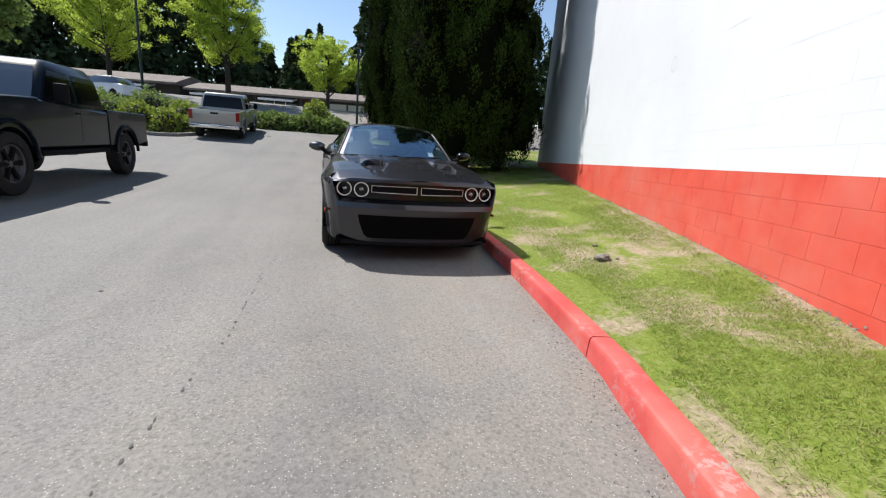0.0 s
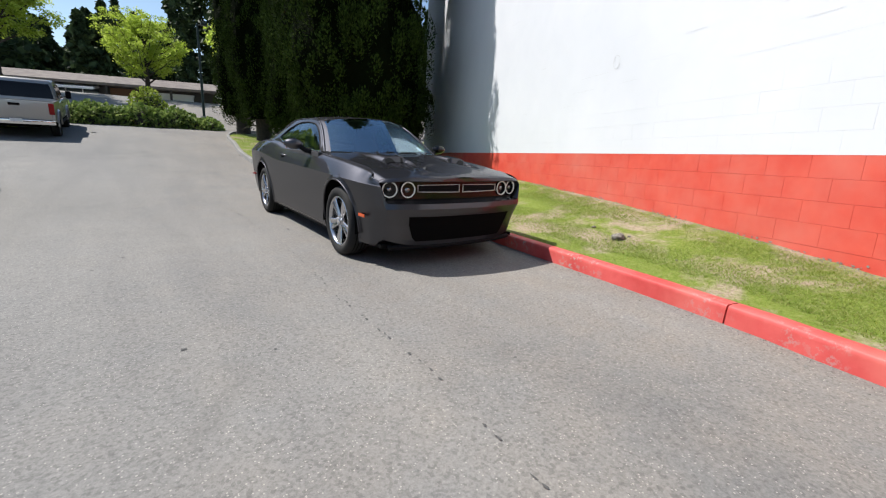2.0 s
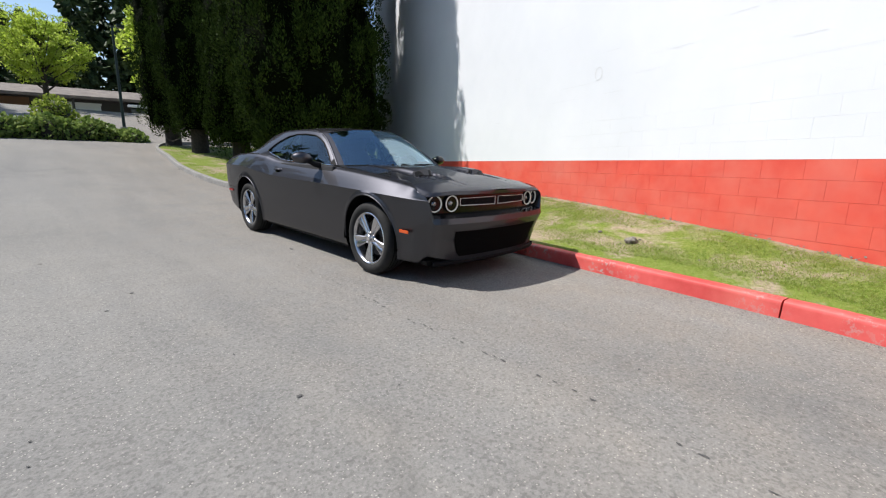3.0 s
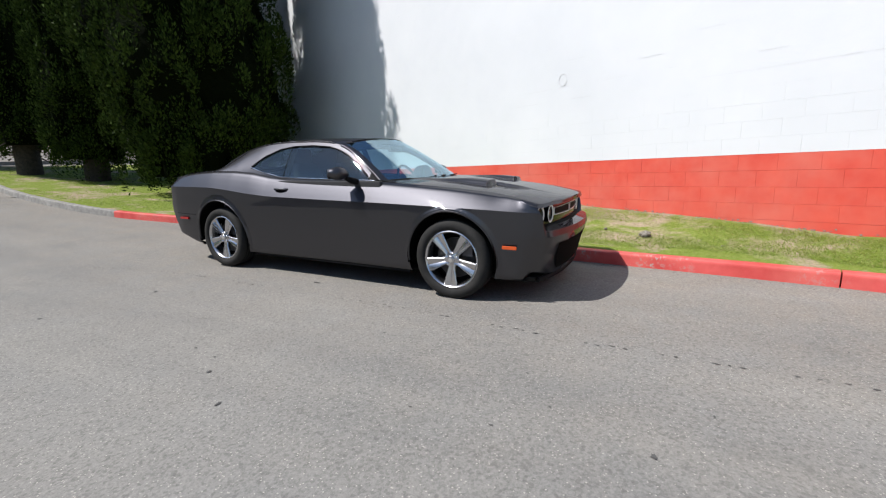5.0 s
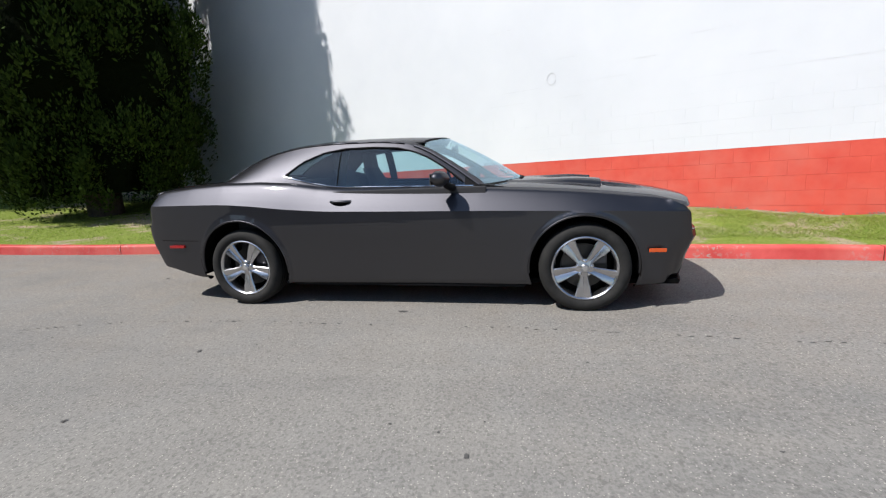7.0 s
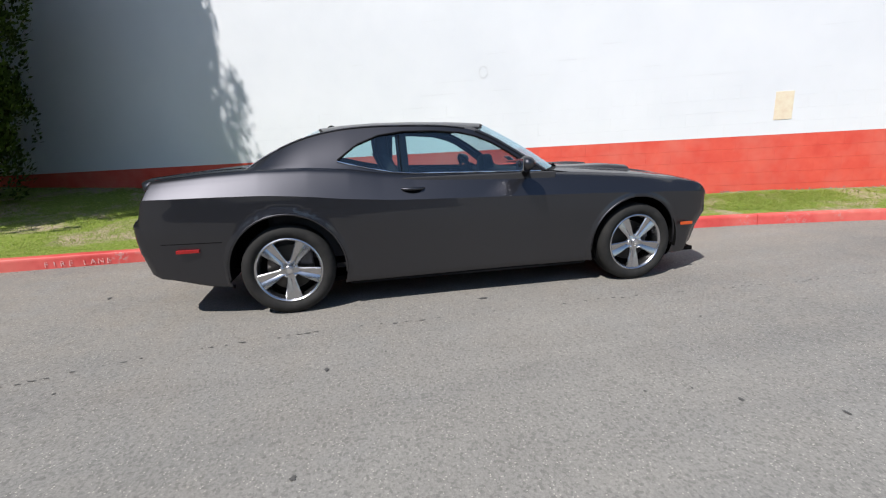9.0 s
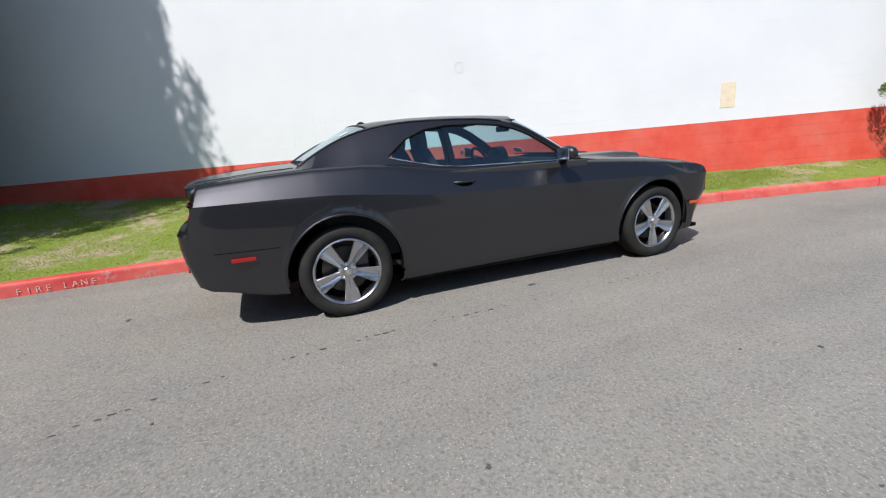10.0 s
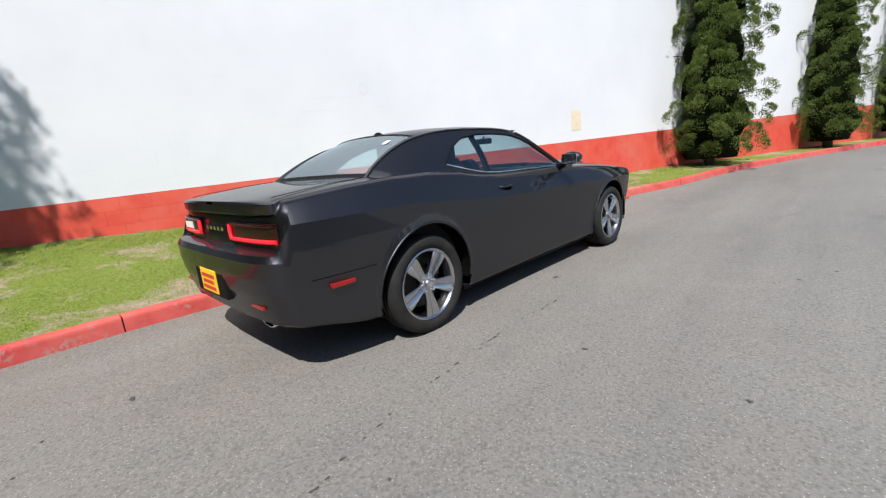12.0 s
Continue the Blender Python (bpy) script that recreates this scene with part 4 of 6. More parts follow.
# front: grille, lamps, intake
grille_y = lambda x: float(np.interp(abs(x), plan_x[:120], plan_y[:120])) + 0.140
bm = bmesh.new()
add_loft(bm, [[(x, grille_y(x) - 0.004, z) for x in np.linspace(-0.795, 0.795, 41)] for z in (0.645, 0.805)], False, False)
grille = part("grille", bm, GLOSS_BLACK, coupe, "gloss black full-width grille panel")
for s in (1, -1):
    for z0, z1, m, nm, dy in ((0.708, 0.780, CHROME, "surround", 0.0), (0.715, 0.773, BLACK, "slot", -0.004)):
        x0, x1 = (0.022, 0.468) if nm == "surround" else (0.030, 0.458)
        xs_ = np.linspace(x0, x1, 12)
        bm = bmesh.new()
        outer = [(x, z0 + 0.012 * (x - x0)) for x in xs_] + [(x, z1 - 0.012 * (x - x0)) for x in xs_[::-1]]
        if nm == "surround":
            pts = [Vector((s * x, grille_y(x) - 0.010, z)) for x, z in outer]
            add_tube(bm, pts + [pts[0]], 0.0036, 6)
        else:
            bm.faces.new([bm.verts.new((s * x, grille_y(x) + dy - 0.003, z)) for x, z in outer])
        part(nm, bm, SATIN if nm == "surround" else m, grille)
    part("slot_bar", tube([(s * x, grille_y(x) - 0.011, 0.744) for x in np.linspace(0.05, 0.44, 6)], 0.004, 6), BLACK, grille)
    for xl in (0.566, 0.728):
        yl, swing = grille_y(xl) - 0.012, 4 if xl < 0.7 else 9

        def turned(profile, segs):
            bm = lathe(profile, segs, "y")
            bmesh.ops.transform(bm, matrix=Matrix.Translation((s * xl, yl, 0.733)) @ Matrix.Rotation(radians(s * swing), 4, "Z"), verts=bm.verts)
            return bm

        lamp = part("headlight", turned([(0.001, 0.035), (0.060, 0.02), (0.070, -0.010), (0.076, -0.014)], 28), GLOSS_BLACK, coupe, "round headlight with a white halo ring", smooth=50)
        part("halo", turned([(0.062, -0.006), (0.063, -0.014), (0.070, -0.016), (0.074, -0.010)], 32), LAMP_WHITE, lamp, smooth=60)
        part("bulb", turned([(0.001, -0.004), (0.018, -0.002), (0.030, 0.012), (0.034, 0.03)], 20), REFLECTOR, lamp, smooth=50)
bm = bmesh.new()
rings = []
for z, w, dy in ((0.262, 0.50, 0.044), (0.30, 0.54, 0.034), (0.42, 0.585, 0.008), (0.500, 0.60, -0.020)):
    rings.append([(x, float(np.interp(abs(x), plan_x[:120], plan_y[:120])) + 0.042 + dy, z) for x in np.linspace(-w, w, 31)])
add_loft(bm, rings, False, False)
intake = part("intake", bm, SEAM, coupe, "black lower air intake")
part("splitter", tube([(x, float(np.interp(abs(x), plan_x[:140], plan_y[:140])) + 0.115, 0.205) for x in np.linspace(-0.74, 0.74, 33)], 0.022, 8), BLACK, coupe, smooth=60)
# boot lid, rear panel, lamps
DECK = [(2.95, 1.122), (3.2, 1.119), (3.5, 1.104), (3.8, 1.076), (3.95, 1.057), (4.06, 1.040)]
bm = bmesh.new()
rows = []
y_end = rear_y[-1] - 0.001
for j in range(56):
    v = 1 - (1 - j / 55) ** 1.7
    y = 3.02 + (y_end - 3.02) * v
    xe, ze = float(np.interp(y, rear_y, rear_x)) - 0.003, float(np.interp(y, rear_y, rear_z))
    crown = smooth_lin(DECK, y) - ze
    rows.append([bm.verts.new((xe * (-1 + 2 * i / 48), y, ze + crown * (1 - abs(-1 + 2 * i / 48) ** 7) + 0.0015)) for i in range(49)])
for r0, r1 in zip(rows, rows[1:]):
    for i in range(48):
        bm.faces.new((r0[i], r0[i + 1], r1[i + 1], r1[i]))
boot = part("boot_lid", bm, PAINT, coupe, smooth=45)
for s in (1, -1):
    part("shut_line", tube([(s * (0.665 + 0.03 * ease(3.3, 3.9, y)), y, lin(DECK, y) * 0.87 + top_edge(y)[1] * 0.13 + 0.001) for y in np.linspace(3.22, 3.86, 12)], 0.0022, 5), SEAM, boot)

tail_y = lambda x: float(np.interp(abs(x), plan_x[:-120:-1], plan_y[:-120:-1]))
bm = bmesh.new()
add_loft(bm, [[(x, tail_y(x) - 0.113, z) for x in np.linspace(-0.83, 0.83, 41)] for z in (0.795, 0.975)], False, False)
tail = part("tail_panel", bm, GLOSS_BLACK, coupe, "gloss black tail panel between the lamps")
for s in (1, -1):
    xa, xb, za, zb = 0.27, 0.80, 0.818, 0.935
    bm = bmesh.new()
    add_loft(bm, [[(s * x, tail_y(x) - 0.096, z) for x in np.linspace(xa, xb, 16)] for z in (za, zb)], False, False)
    lamp = part("tail_light", bm, LAMP_RED_DARK, coupe, "smoked red tail light with a bright outline")
    path = [(xb - 0.01, zb - 0.014)] + [(x, zb - 0.014) for x in np.linspace(xb - 0.05, xa + 0.02, 10)] + [(xa + 0.012, (za + zb) / 2)] + [(x, za + 0.016) for x in np.linspace(xa + 0.02, xb - 0.01, 12)]
    part("light_guide", tube([(s * x, tail_y(x) - 0.088, z) for x, z in path[10:]], 0.0125, 8), LAMP_GUIDE, lamp, "lit red light guide", smooth=60)
    part("light_guide", tube([(s * x, tail_y(x) - 0.090, z) for x, z in path[:11]], 0.007, 8), LAMP_RED_DARK, lamp, smooth=60)
    part("reflector", box(s * 0.60 - 0.085, s * 0.60 + 0.085, tail_y(0.6) - 0.06, tail_y(0.6) - 0.027, 0.455, 0.476, 0.003), LAMP_RED, coupe)
    bm = lathe([(0.030, 0.09), (0.036, 0.09), (0.036, -0.06), (0.030, -0.06), (0.030, 0.09)], 24, "y")
    bmesh.ops.transform(bm, matrix=Matrix.Translation((s * 0.60, 3.868, 0.350)) @ Matrix.Diagonal((2.3, 1, 0.62, 1)), verts=bm.verts)
    part("exhaust_tip", bm, CHROME, coupe, smooth=50)
    xm = lambda y: float(np.interp(y, plan_y[200:380], plan_x[200:380]))
    part("side_marker", box(*sorted((s * 0.905, s * 0.9135)), -0.575, -0.455, 0.472, 0.500, 0.003), LAMP_AMBER, coupe)
    part("side_marker", box(*sorted((s * (xm(3.62) - 0.03), s * (xm(3.62) + 0.001))), 3.545, 3.70, 0.535, 0.560, 0.003), LAMP_RED, coupe)
for k in range(5):
    part("badge_bar", box(-0.16 + k * 0.068, -0.12 + k * 0.068, tail_y(0) - 0.101, tail_y(0) - 0.094, 0.870, 0.893), CHROME, tail)
part("sticker", box(0.50, 0.66, tail_y(0.55) - 0.094, tail_y(0.55) - 0.088, 0.835, 0.90), WHITE_INK, tail, "white and red paper sticker")
part("sticker_stripe", box(0.50, 0.66, tail_y(0.55) - 0.089, tail_y(0.55) - 0.0855, 0.835, 0.855), RED_INK, tail)
recess = part("plate_recess", box(-0.27, 0.27, tail_y(0) - 0.05, tail_y(0) - 0.004, 0.455, 0.635, 0.012), BLACK, coupe, "black number plate recess")
part("plate", box(-0.145, 0.145, tail_y(0) - 0.004, tail_y(0) + 0.004, 0.475, 0.628, 0.003), YELLOW, recess, "yellow dealer card in the plate frame")
for z, x0, x1, m in ((0.585, -0.12, 0.12, RED_INK), (0.545, -0.10, 0.10, RED_INK), (0.505, -0.12, 0.12, RED_INK)):
    part("plate_bar", box(x0, x1, tail_y(0) + 0.004, tail_y(0) + 0.0055, z - 0.012, z + 0.012), m, recess)

# ---- greenhouse ----
RAIL = [(0.80, 0.757, 0.998), (0.95, 0.708, 1.105), (1.1, 0.662, 1.205), (1.25, 0.622, 1.295), (1.38, 0.600, 1.350), (1.52, 0.588, 1.380), (1.75, 0.580, 1.399), (2.1, 0.576, 1.404),
        (2.35, 0.575, 1.396), (2.55, 0.580, 1.374), (2.75, 0.592, 1.330), (2.92, 0.610, 1.268), (3.06, 0.635, 1.198), (3.15, 0.660, 1.143), (3.20, 0.680, 1.108)]
rail = spline(RAIL, 120)
ry, rx_, rz_ = [p[0] for p in rail], [p[1] for p in rail], [p[2] for p in rail]
WIN_LO = [(0.80, 1.002), (1.5, 1.019), (1.95, 1.029), (2.1, 1.043), (2.3, 1.081), (2.53, 1.139)]
WIN_HI = [(0.93, 1.03), (1.10, 1.155), (1.25, 1.248), (1.38, 1.303), (1.52, 1.338), (1.75, 1.356), (2.0, 1.356), (2.2, 1.330), (2.38, 1.260), (2.53, 1.148)]


def side_x(y, z):
    xb, zb = top_edge(y)
    xt, zt = float(np.interp(y, ry, rx_)), float(np.interp(y, ry, rz_))
    q = min(max((z - zb) / max(zt - zb, 0.01), 0), 1)
    return xb + (xt - xb) * q + 0.022 * 4 * q * (1 - q) * min(1, (zt - zb) / 0.3)


def side_strip(name, y0, y1, lo, hi, material, parent, sign, n=None, rows_n=6, out=0.0, smooth=45):
    bm = bmesh.new()
    n = n or max(2, int((y1 - y0) / 0.03))
    rings = []
    for k in range(n + 1):
        y = y0 + (y1 - y0) * k / n
        a, b = lo(y), hi(y)
        rings.append([(sign * (side_x(y, a + (b - a) * r / rows_n) + out), y, a + (b - a) * r / rows_n) for r in range(rows_n + 1)])
    add_loft(bm, rings, False, False)
    return part(name, bm, material, parent, smooth=smooth)


belt_z = lambda y: top_edge(y)[1] - 0.002
rail_z = lambda y: float(np.interp(y, ry, rz_))
wlo, whi = (lambda y: lin(WIN_LO, y)), (lambda y: max(lin(WIN_HI, y), lin(WIN_LO, y) + 0.002))
for s in (1, -1):
    side_strip("window_sill", 0.80, 2.53, belt_z, wlo, PAINT, coupe, s, rows_n=2)
    side_strip("roof_side", 0.93, 2.53, whi, rail_z, PAINT, coupe, s, rows_n=4)
    side_strip("mirror_sail", 0.80, 0.93, belt_z, rail_z, BLACK, coupe, s, rows_n=3)
    side_strip("sail_panel", 2.53, 3.20, belt_z, rail_z, PAINT, coupe, s, rows_n=10)
    side_strip("side_window", 0.93, 2.035, wlo, whi, GLASS, coupe, s, out=-0.006)
    side_strip("pillar_b", 1.975, 2.065, wlo, whi, SEAM, coupe, s, n=3, out=-0.03)
    side_strip("quarter_window", 2.045, 2.53, wlo, whi, GLASS, coupe, s, out=-0.006)
    trim = [(s * (side_x(y, wlo(y)) + 0.002), y, wlo(y)) for y in np.linspace(0.86, 2.53, 40)]
    part("window_trim", tube(trim, 0.0065, 6), CHROME if s < 0 else BLACK, coupe, "thin bright window trim", smooth=60)
    part("window_trim", tube([(s * (side_x(y, whi(y)) + 0.001), y, whi(y)) for y in np.linspace(0.95, 2.53, 40)], 0.0085, 6), BLACK, coupe, smooth=60)


# windscreen: its sides lie on the pillars
def screen_point(a, t):
    i = t * 0.58 + 0.80
    xe, ze = float(np.interp(i, ry, rx_)), float(np.interp(i, ry, rz_))
    y_mid, z_mid = 0.47 + (1.20 - 0.47) * t, 1.018 + (1.432 - 1.018) * t + 0.018 * math.sin(math.pi * t)
    k = a * a
    return (a * xe, y_mid + (i - y_mid) * k, z_mid + (ze - z_mid) * (0.55 * k + 0.45 * k * k))


def patch(name, fn, a0, a1, t0, t1, na, nt, material, parent, label="", out=0.0):
    bm = bmesh.new()
    rings = [[Vector(fn(a0 + (a1 - a0) * i / na, t0 + (t1 - t0) * j / nt)) + Vector((0, 0, out)) for i in range(na + 1)] for j in range(nt + 1)]
    add_loft(bm, rings, False, False)
    return part(name, bm, material, parent, label, smooth=50)


screen = patch("windscreen", screen_point, -0.93, 0.93, 0.02, 0.97, 30, 20, GLASS_SCREEN, coupe)
patch("screen_band", screen_point, -0.93, 0.93, 0.975, 1.0, 30, 2, BLACK, coupe, out=0.001)
patch("screen_sticker", screen_point, 0.55, 0.66, 0.10, 0.20, 3, 3, WHITE_INK, coupe, out=-0.004)
for s in (1, -1):
    patch("pillar_a", screen_point, s * 0.925, s * 1.0, 0.0, 1.0, 3, 20, PAINT, coupe)
    part("pillar_trim", tube([Vector(screen_point(s * 1.0, t)) + Vector((s * 0.002, 0, 0)) for t in np.linspace(0, 1, 16)], 0.014, 8), PAINT, coupe, smooth=60)
    part("wiper", tube([(s * 0.10 - 0.04, 0.475, 1.03), (s * 0.10 + 0.22, 0.53, 1.035), (s * 0.10 + 0.50, 0.66, 1.035)], [0.008, 0.007, 0.005], 6), BLACK, coupe)
patch("cowl", lambda a, t: (a * 0.77, 0.44 + 0.31 * a * a + 0.07 * t, 1.008 - 0.012 * a * a + 0.004 * t), -1, 1, 0, 1, 24, 3, BLACK, coupe)


def roof_point(a, t):
    i = 1.38 + (2.62 - 1.38) * t
    xe, ze = float(np.interp(i, ry, rx_)), float(np.interp(i, ry, rz_))
    y_mid = 1.20 + (2.68 - 1.20) * t
    z_mid = lin([(0, 1.432), (0.2, 1.447), (0.45, 1.455), (0.7, 1.450), (0.88, 1.434), (1, 1.414)], t)
    k = abs(a) ** 2
    return (a * xe, y_mid + (i - y_mid) * k, z_mid + (ze - z_mid) * (0.25 * k + 0.75 * k * k))


roof = patch("roof", roof_point, -1, 1, 0, 1, 40, 40, PAINT, coupe)
patch("headliner", roof_point, -0.97, 0.97, 0.01, 0.99, 20, 20, CLOTH, coupe, out=-0.03)
part("antenna", lathe([(0.001, 0.024), (0.014, 0.022), (0.030, 0.013), (0.042, 0.0)], 16, "z", offset=(-0.06, 2.58, 1.421)), BLACK, roof, smooth=50)
for s in (1, -1):
    part("roof_rail", tube([(s * (x + 0.001), y, z + 0.002) for y, x, z in rail[40:]], 0.008, 6), PAINT, coupe, smooth=60)


def back_point(a, t):
    i = 2.62 + (3.19 - 2.62) * t
    xe, ze = float(np.interp(i, ry, rx_)), float(np.interp(i, ry, rz_))
    y_mid, z_mid = 2.68 + (3.12 - 2.68) * t, 1.414 + (1.122 - 1.414) * t + 0.022 * math.sin(math.pi * t)
    k = a * a
    return (a * xe, y_mid + (i - y_mid) * k, z_mid + (ze - z_mid) * (0.6 * k + 0.4 * k * k))


patch("rear_window", back_point, -0.92, 0.92, 0.03, 0.97, 26, 18, GLASS_REAR, coupe)
patch("rear_band", back_point, -0.93, 0.93, -0.01, 0.035, 26, 1, BLACK, coupe, out=0.001)
patch("rear_band", back_point, -0.93, 0.93, 0.95, 1.03, 26, 1, BLACK, coupe, out=0.001)
patch("window_sticker", back_point, -0.74, -0.66, 0.22, 0.34, 2, 2, WHITE_INK, coupe, "white paper sticker on the rear window", out=0.004)
for s in (1, -1):
    patch("pillar_c", back_point, s * 0.915, s * 1.0, 0.0, 1.0, 3, 18, PAINT, coupe)

# mirrors, handles
def side_skin(y, z):
    """x of the body's side at a place."""
    i = int(np.argmin([abs(plan_y[n] - y) + (plan_x[n] < 0.75) for n in range(len(us))]))
    return float(np.interp(z, [q.z for q in cols[i][8:]], [q.x for q in cols[i][8:]]))


for s in (1, -1):
    bm = bmesh.new()
    rings = []
    for k in range(9):
        t = k / 8
        r = math.sin(math.pi * (0.10 + 0.86 * t)) ** 0.55
        cx, cyy = s * (0.925 + 0.20 * t), 1.085 + 0.02 * t
        ring = []
        for q in range(16):
            a = q * math.tau / 16
            dy, dz = math.cos(a), math.sin(a)
            dy = dy * (0.055 if dy > 0 else 0.085)
            ring.append((cx, cyy + dy * r, 1.072 + 0.01 * t + dz * 0.062 * r))
        rings.append(ring)
    add_loft(bm, rings, True, True)
    mir = part("mirror", bm, GLOSS_BLACK if s > 0 else PAINT, coupe, "body-coloured door mirror", smooth=60)
    part("mirror_foot", tube([(s * 0.84, 1.02, 0.998), (s * 0.90, 1.04, 1.01), (s * 0.955, 1.07, 1.045)], [0.034, 0.03, 0.026], 8), BLACK, mir, smooth=60)
    part("mirror_glass", box(*sorted((s * 0.95, s * 1.10)), 1.140, 1.146, 1.028, 1.118, 0.002), CHROME, mir)
    part("bumper_seam", tube([(s * (side_skin(y, 0.602) + 0.0008), y, 0.602 + 0.004 * (y - 3.4)) for y in np.linspace(3.385, 3.80, 10)], 0.0026, 5), SEAM, coupe)
    d = doors[s]
    handle = part("handle", tube([(s * (side_skin(y, 0.915) + o), y, 0.917) for y, o in ((1.880, -0.004), (1.90, 0.014), (1.935, 0.022), (1.97, 0.024), (2.005, 0.022), (2.04, 0.014), (2.06, -0.004))], [0.009, 0.011, 0.012, 0.012, 0.012, 0.011, 0.009], 8), PAINT, d, "body-coloured pull handle", smooth=60)
    bm = bmesh.new()
    bm.faces.new([bm.verts.new((s * (side_skin(1.968 + math.cos(a) * 0.066, 0.905 + math.sin(a) * 0.023) + 0.0025), 1.968 + math.cos(a) * 0.066, 0.905 + math.sin(a) * 0.023)) for a in [k * math.tau / 24 for k in range(24)]])
    part("handle_cup", bm, SEAM, d)

# ---- cabin ----
part("cabin_floor", box(-0.78, 0.78, 0.70, 3.10, 0.30, 0.34), CLOTH, coupe)
part("bulkhead", box(-0.76, 0.76, 0.62, 0.68, 0.30, 0.99), CLOTH, coupe)
part("parcel_shelf", box(-0.66, 0.66, 2.78, 3.10, 1.03, 1.075, 0.01), CLOTH, coupe)
part("rear_bulkhead", box(-0.74, 0.74, 3.05, 3.09, 0.34, 1.05), CLOTH, coupe)
bm = bmesh.new()
add_loft(bm, [[(x, y, z) for y, z in ((0.62, 0.66), (0.60, 0.985), (0.80, 1.012), (1.02, 0.99), (1.08, 0.93), (1.02, 0.70))] for x in np.linspace(-0.78, 0.78, 9)], True, True)
dash = part("dashboard", bm, BLACK, coupe, "black dashboard", smooth=40)
part("instrument_hood", lathe([(0.17, 0.0), (0.16, 0.10), (0.02, 0.12)], 20, "y", offset=(0.37, 0.95, 0.97)), BLACK, dash, smooth=50)
for s in (1, -1):
    part("door_card", box(*sorted((s * 0.80, s * 0.85)), 0.75, 2.10, 0.40, 1.0, 0.01), CLOTH, doors[s])
    part("rear_card", box(*sorted((s * 0.74, s * 0.80)), 2.10, 3.05, 0.40, 1.02, 0.01), CLOTH, coupe)
wheel_c = Vector((0.37, 1.20, 0.965))
bm = bmesh.new()
tilt = Matrix.Rotation(radians(-24), 3, "X")
pts = [wheel_c + tilt @ Vector((0.185 * math.cos(a), 0, 0.185 * math.sin(a))) for a in [k * math.tau / 24 for k in range(25)]]
add_tube(bm, pts, 0.016, 8, False)
steer = part("steering_wheel", bm, BLACK, coupe, smooth=60)
part("steering_hub", lathe([(0.001, -0.02), (0.07, -0.015), (0.075, 0.02), (0.03, 0.20)], 16, "y", offset=tuple(wheel_c - Vector((0, 0.0, 0)))), BLACK, steer, smooth=50)
for a in (200, 340, 270):
    e = wheel_c + tilt @ Vector((0.18 * math.cos(radians(a)), 0, 0.18 * math.sin(radians(a))))
    part("steering_spoke", tube([wheel_c, e], 0.018, 6), BLACK, steer)


def cushion(rings):
    bm = bmesh.new()
    add_loft(bm, rings, True, True)
    return bm


def slab_ring(cx, cy, cz, w, d, up, n=14):
    """A rounded slab outline of width w and depth d about a point, leaning along the vector up."""
    out = []
    for k in range(n):
        a = k * math.tau / n
        c, s = math.cos(a), math.sin(a)
        out.append((cx + math.copysign(abs(c) ** 0.5, c) * w / 2, cy + math.copysign(abs(s) ** 0.5, s) * d / 2, cz))
    return out


for sx in (0.37, -0.37):
    seat = part("seat_cushion", cushion([slab_ring(sx, 1.62, 0.50, 0.44, 0.46, 0), slab_ring(sx, 1.61, 0.56, 0.50, 0.52, 0), slab_ring(sx, 1.60, 0.62, 0.50, 0.50, 0), slab_ring(sx, 1.60, 0.645, 0.40, 0.38, 0)]), CLOTH, coupe, "black cloth front seat", smooth=60)
    part("backrest", cushion([slab_ring(sx, 1.86 + 0.30 * t, 0.56 + 0.62 * t, 0.46 * (1 - 0.30 * t ** 3), 0.16 - 0.05 * t, 0) for t in (0, 0.15, 0.4, 0.7, 0.9, 1.0)]), CLOTH, seat, smooth=60)
    part("headrest", cushion([slab_ring(sx, 2.15 + 0.02 * t, 1.150 + 0.19 * t, 0.27 * (0.75 + math.sin(math.pi * (0.15 + 0.7 * t)) * 0.25), 0.10, 0) for t in (0, 0.2, 0.5, 0.8, 1.0)]), CLOTH, seat, smooth=60)
    rear = part("rear_seat", cushion([slab_ring(sx, 2.55, 0.45, 0.60, 0.50, 0), slab_ring(sx, 2.55, 0.60, 0.64, 0.52, 0), slab_ring(sx, 2.56, 0.63, 0.52, 0.42, 0)]), CLOTH, coupe, smooth=60)
    part("backrest", cushion([slab_ring(sx, 2.76 + 0.17 * t, 0.58 + 0.50 * t, 0.62 - 0.1 * t ** 3, 0.14, 0) for t in (0, 0.3, 0.7, 1.0)]), CLOTH, rear, smooth=60)
    part("sun_visor", box(sx - 0.17, sx + 0.17, 1.30, 1.44, 1.372, 1.385, 0.004), CLOTH, coupe)
part("rear_view_mirror", box(-0.12, 0.12, 1.115, 1.145, 1.285, 1.345, 0.012), BLACK, coupe)
part("mirror_stem", tube([(0, 1.13, 1.33), (0, 1.10, 1.365)], 0.012, 6), BLACK, coupe)


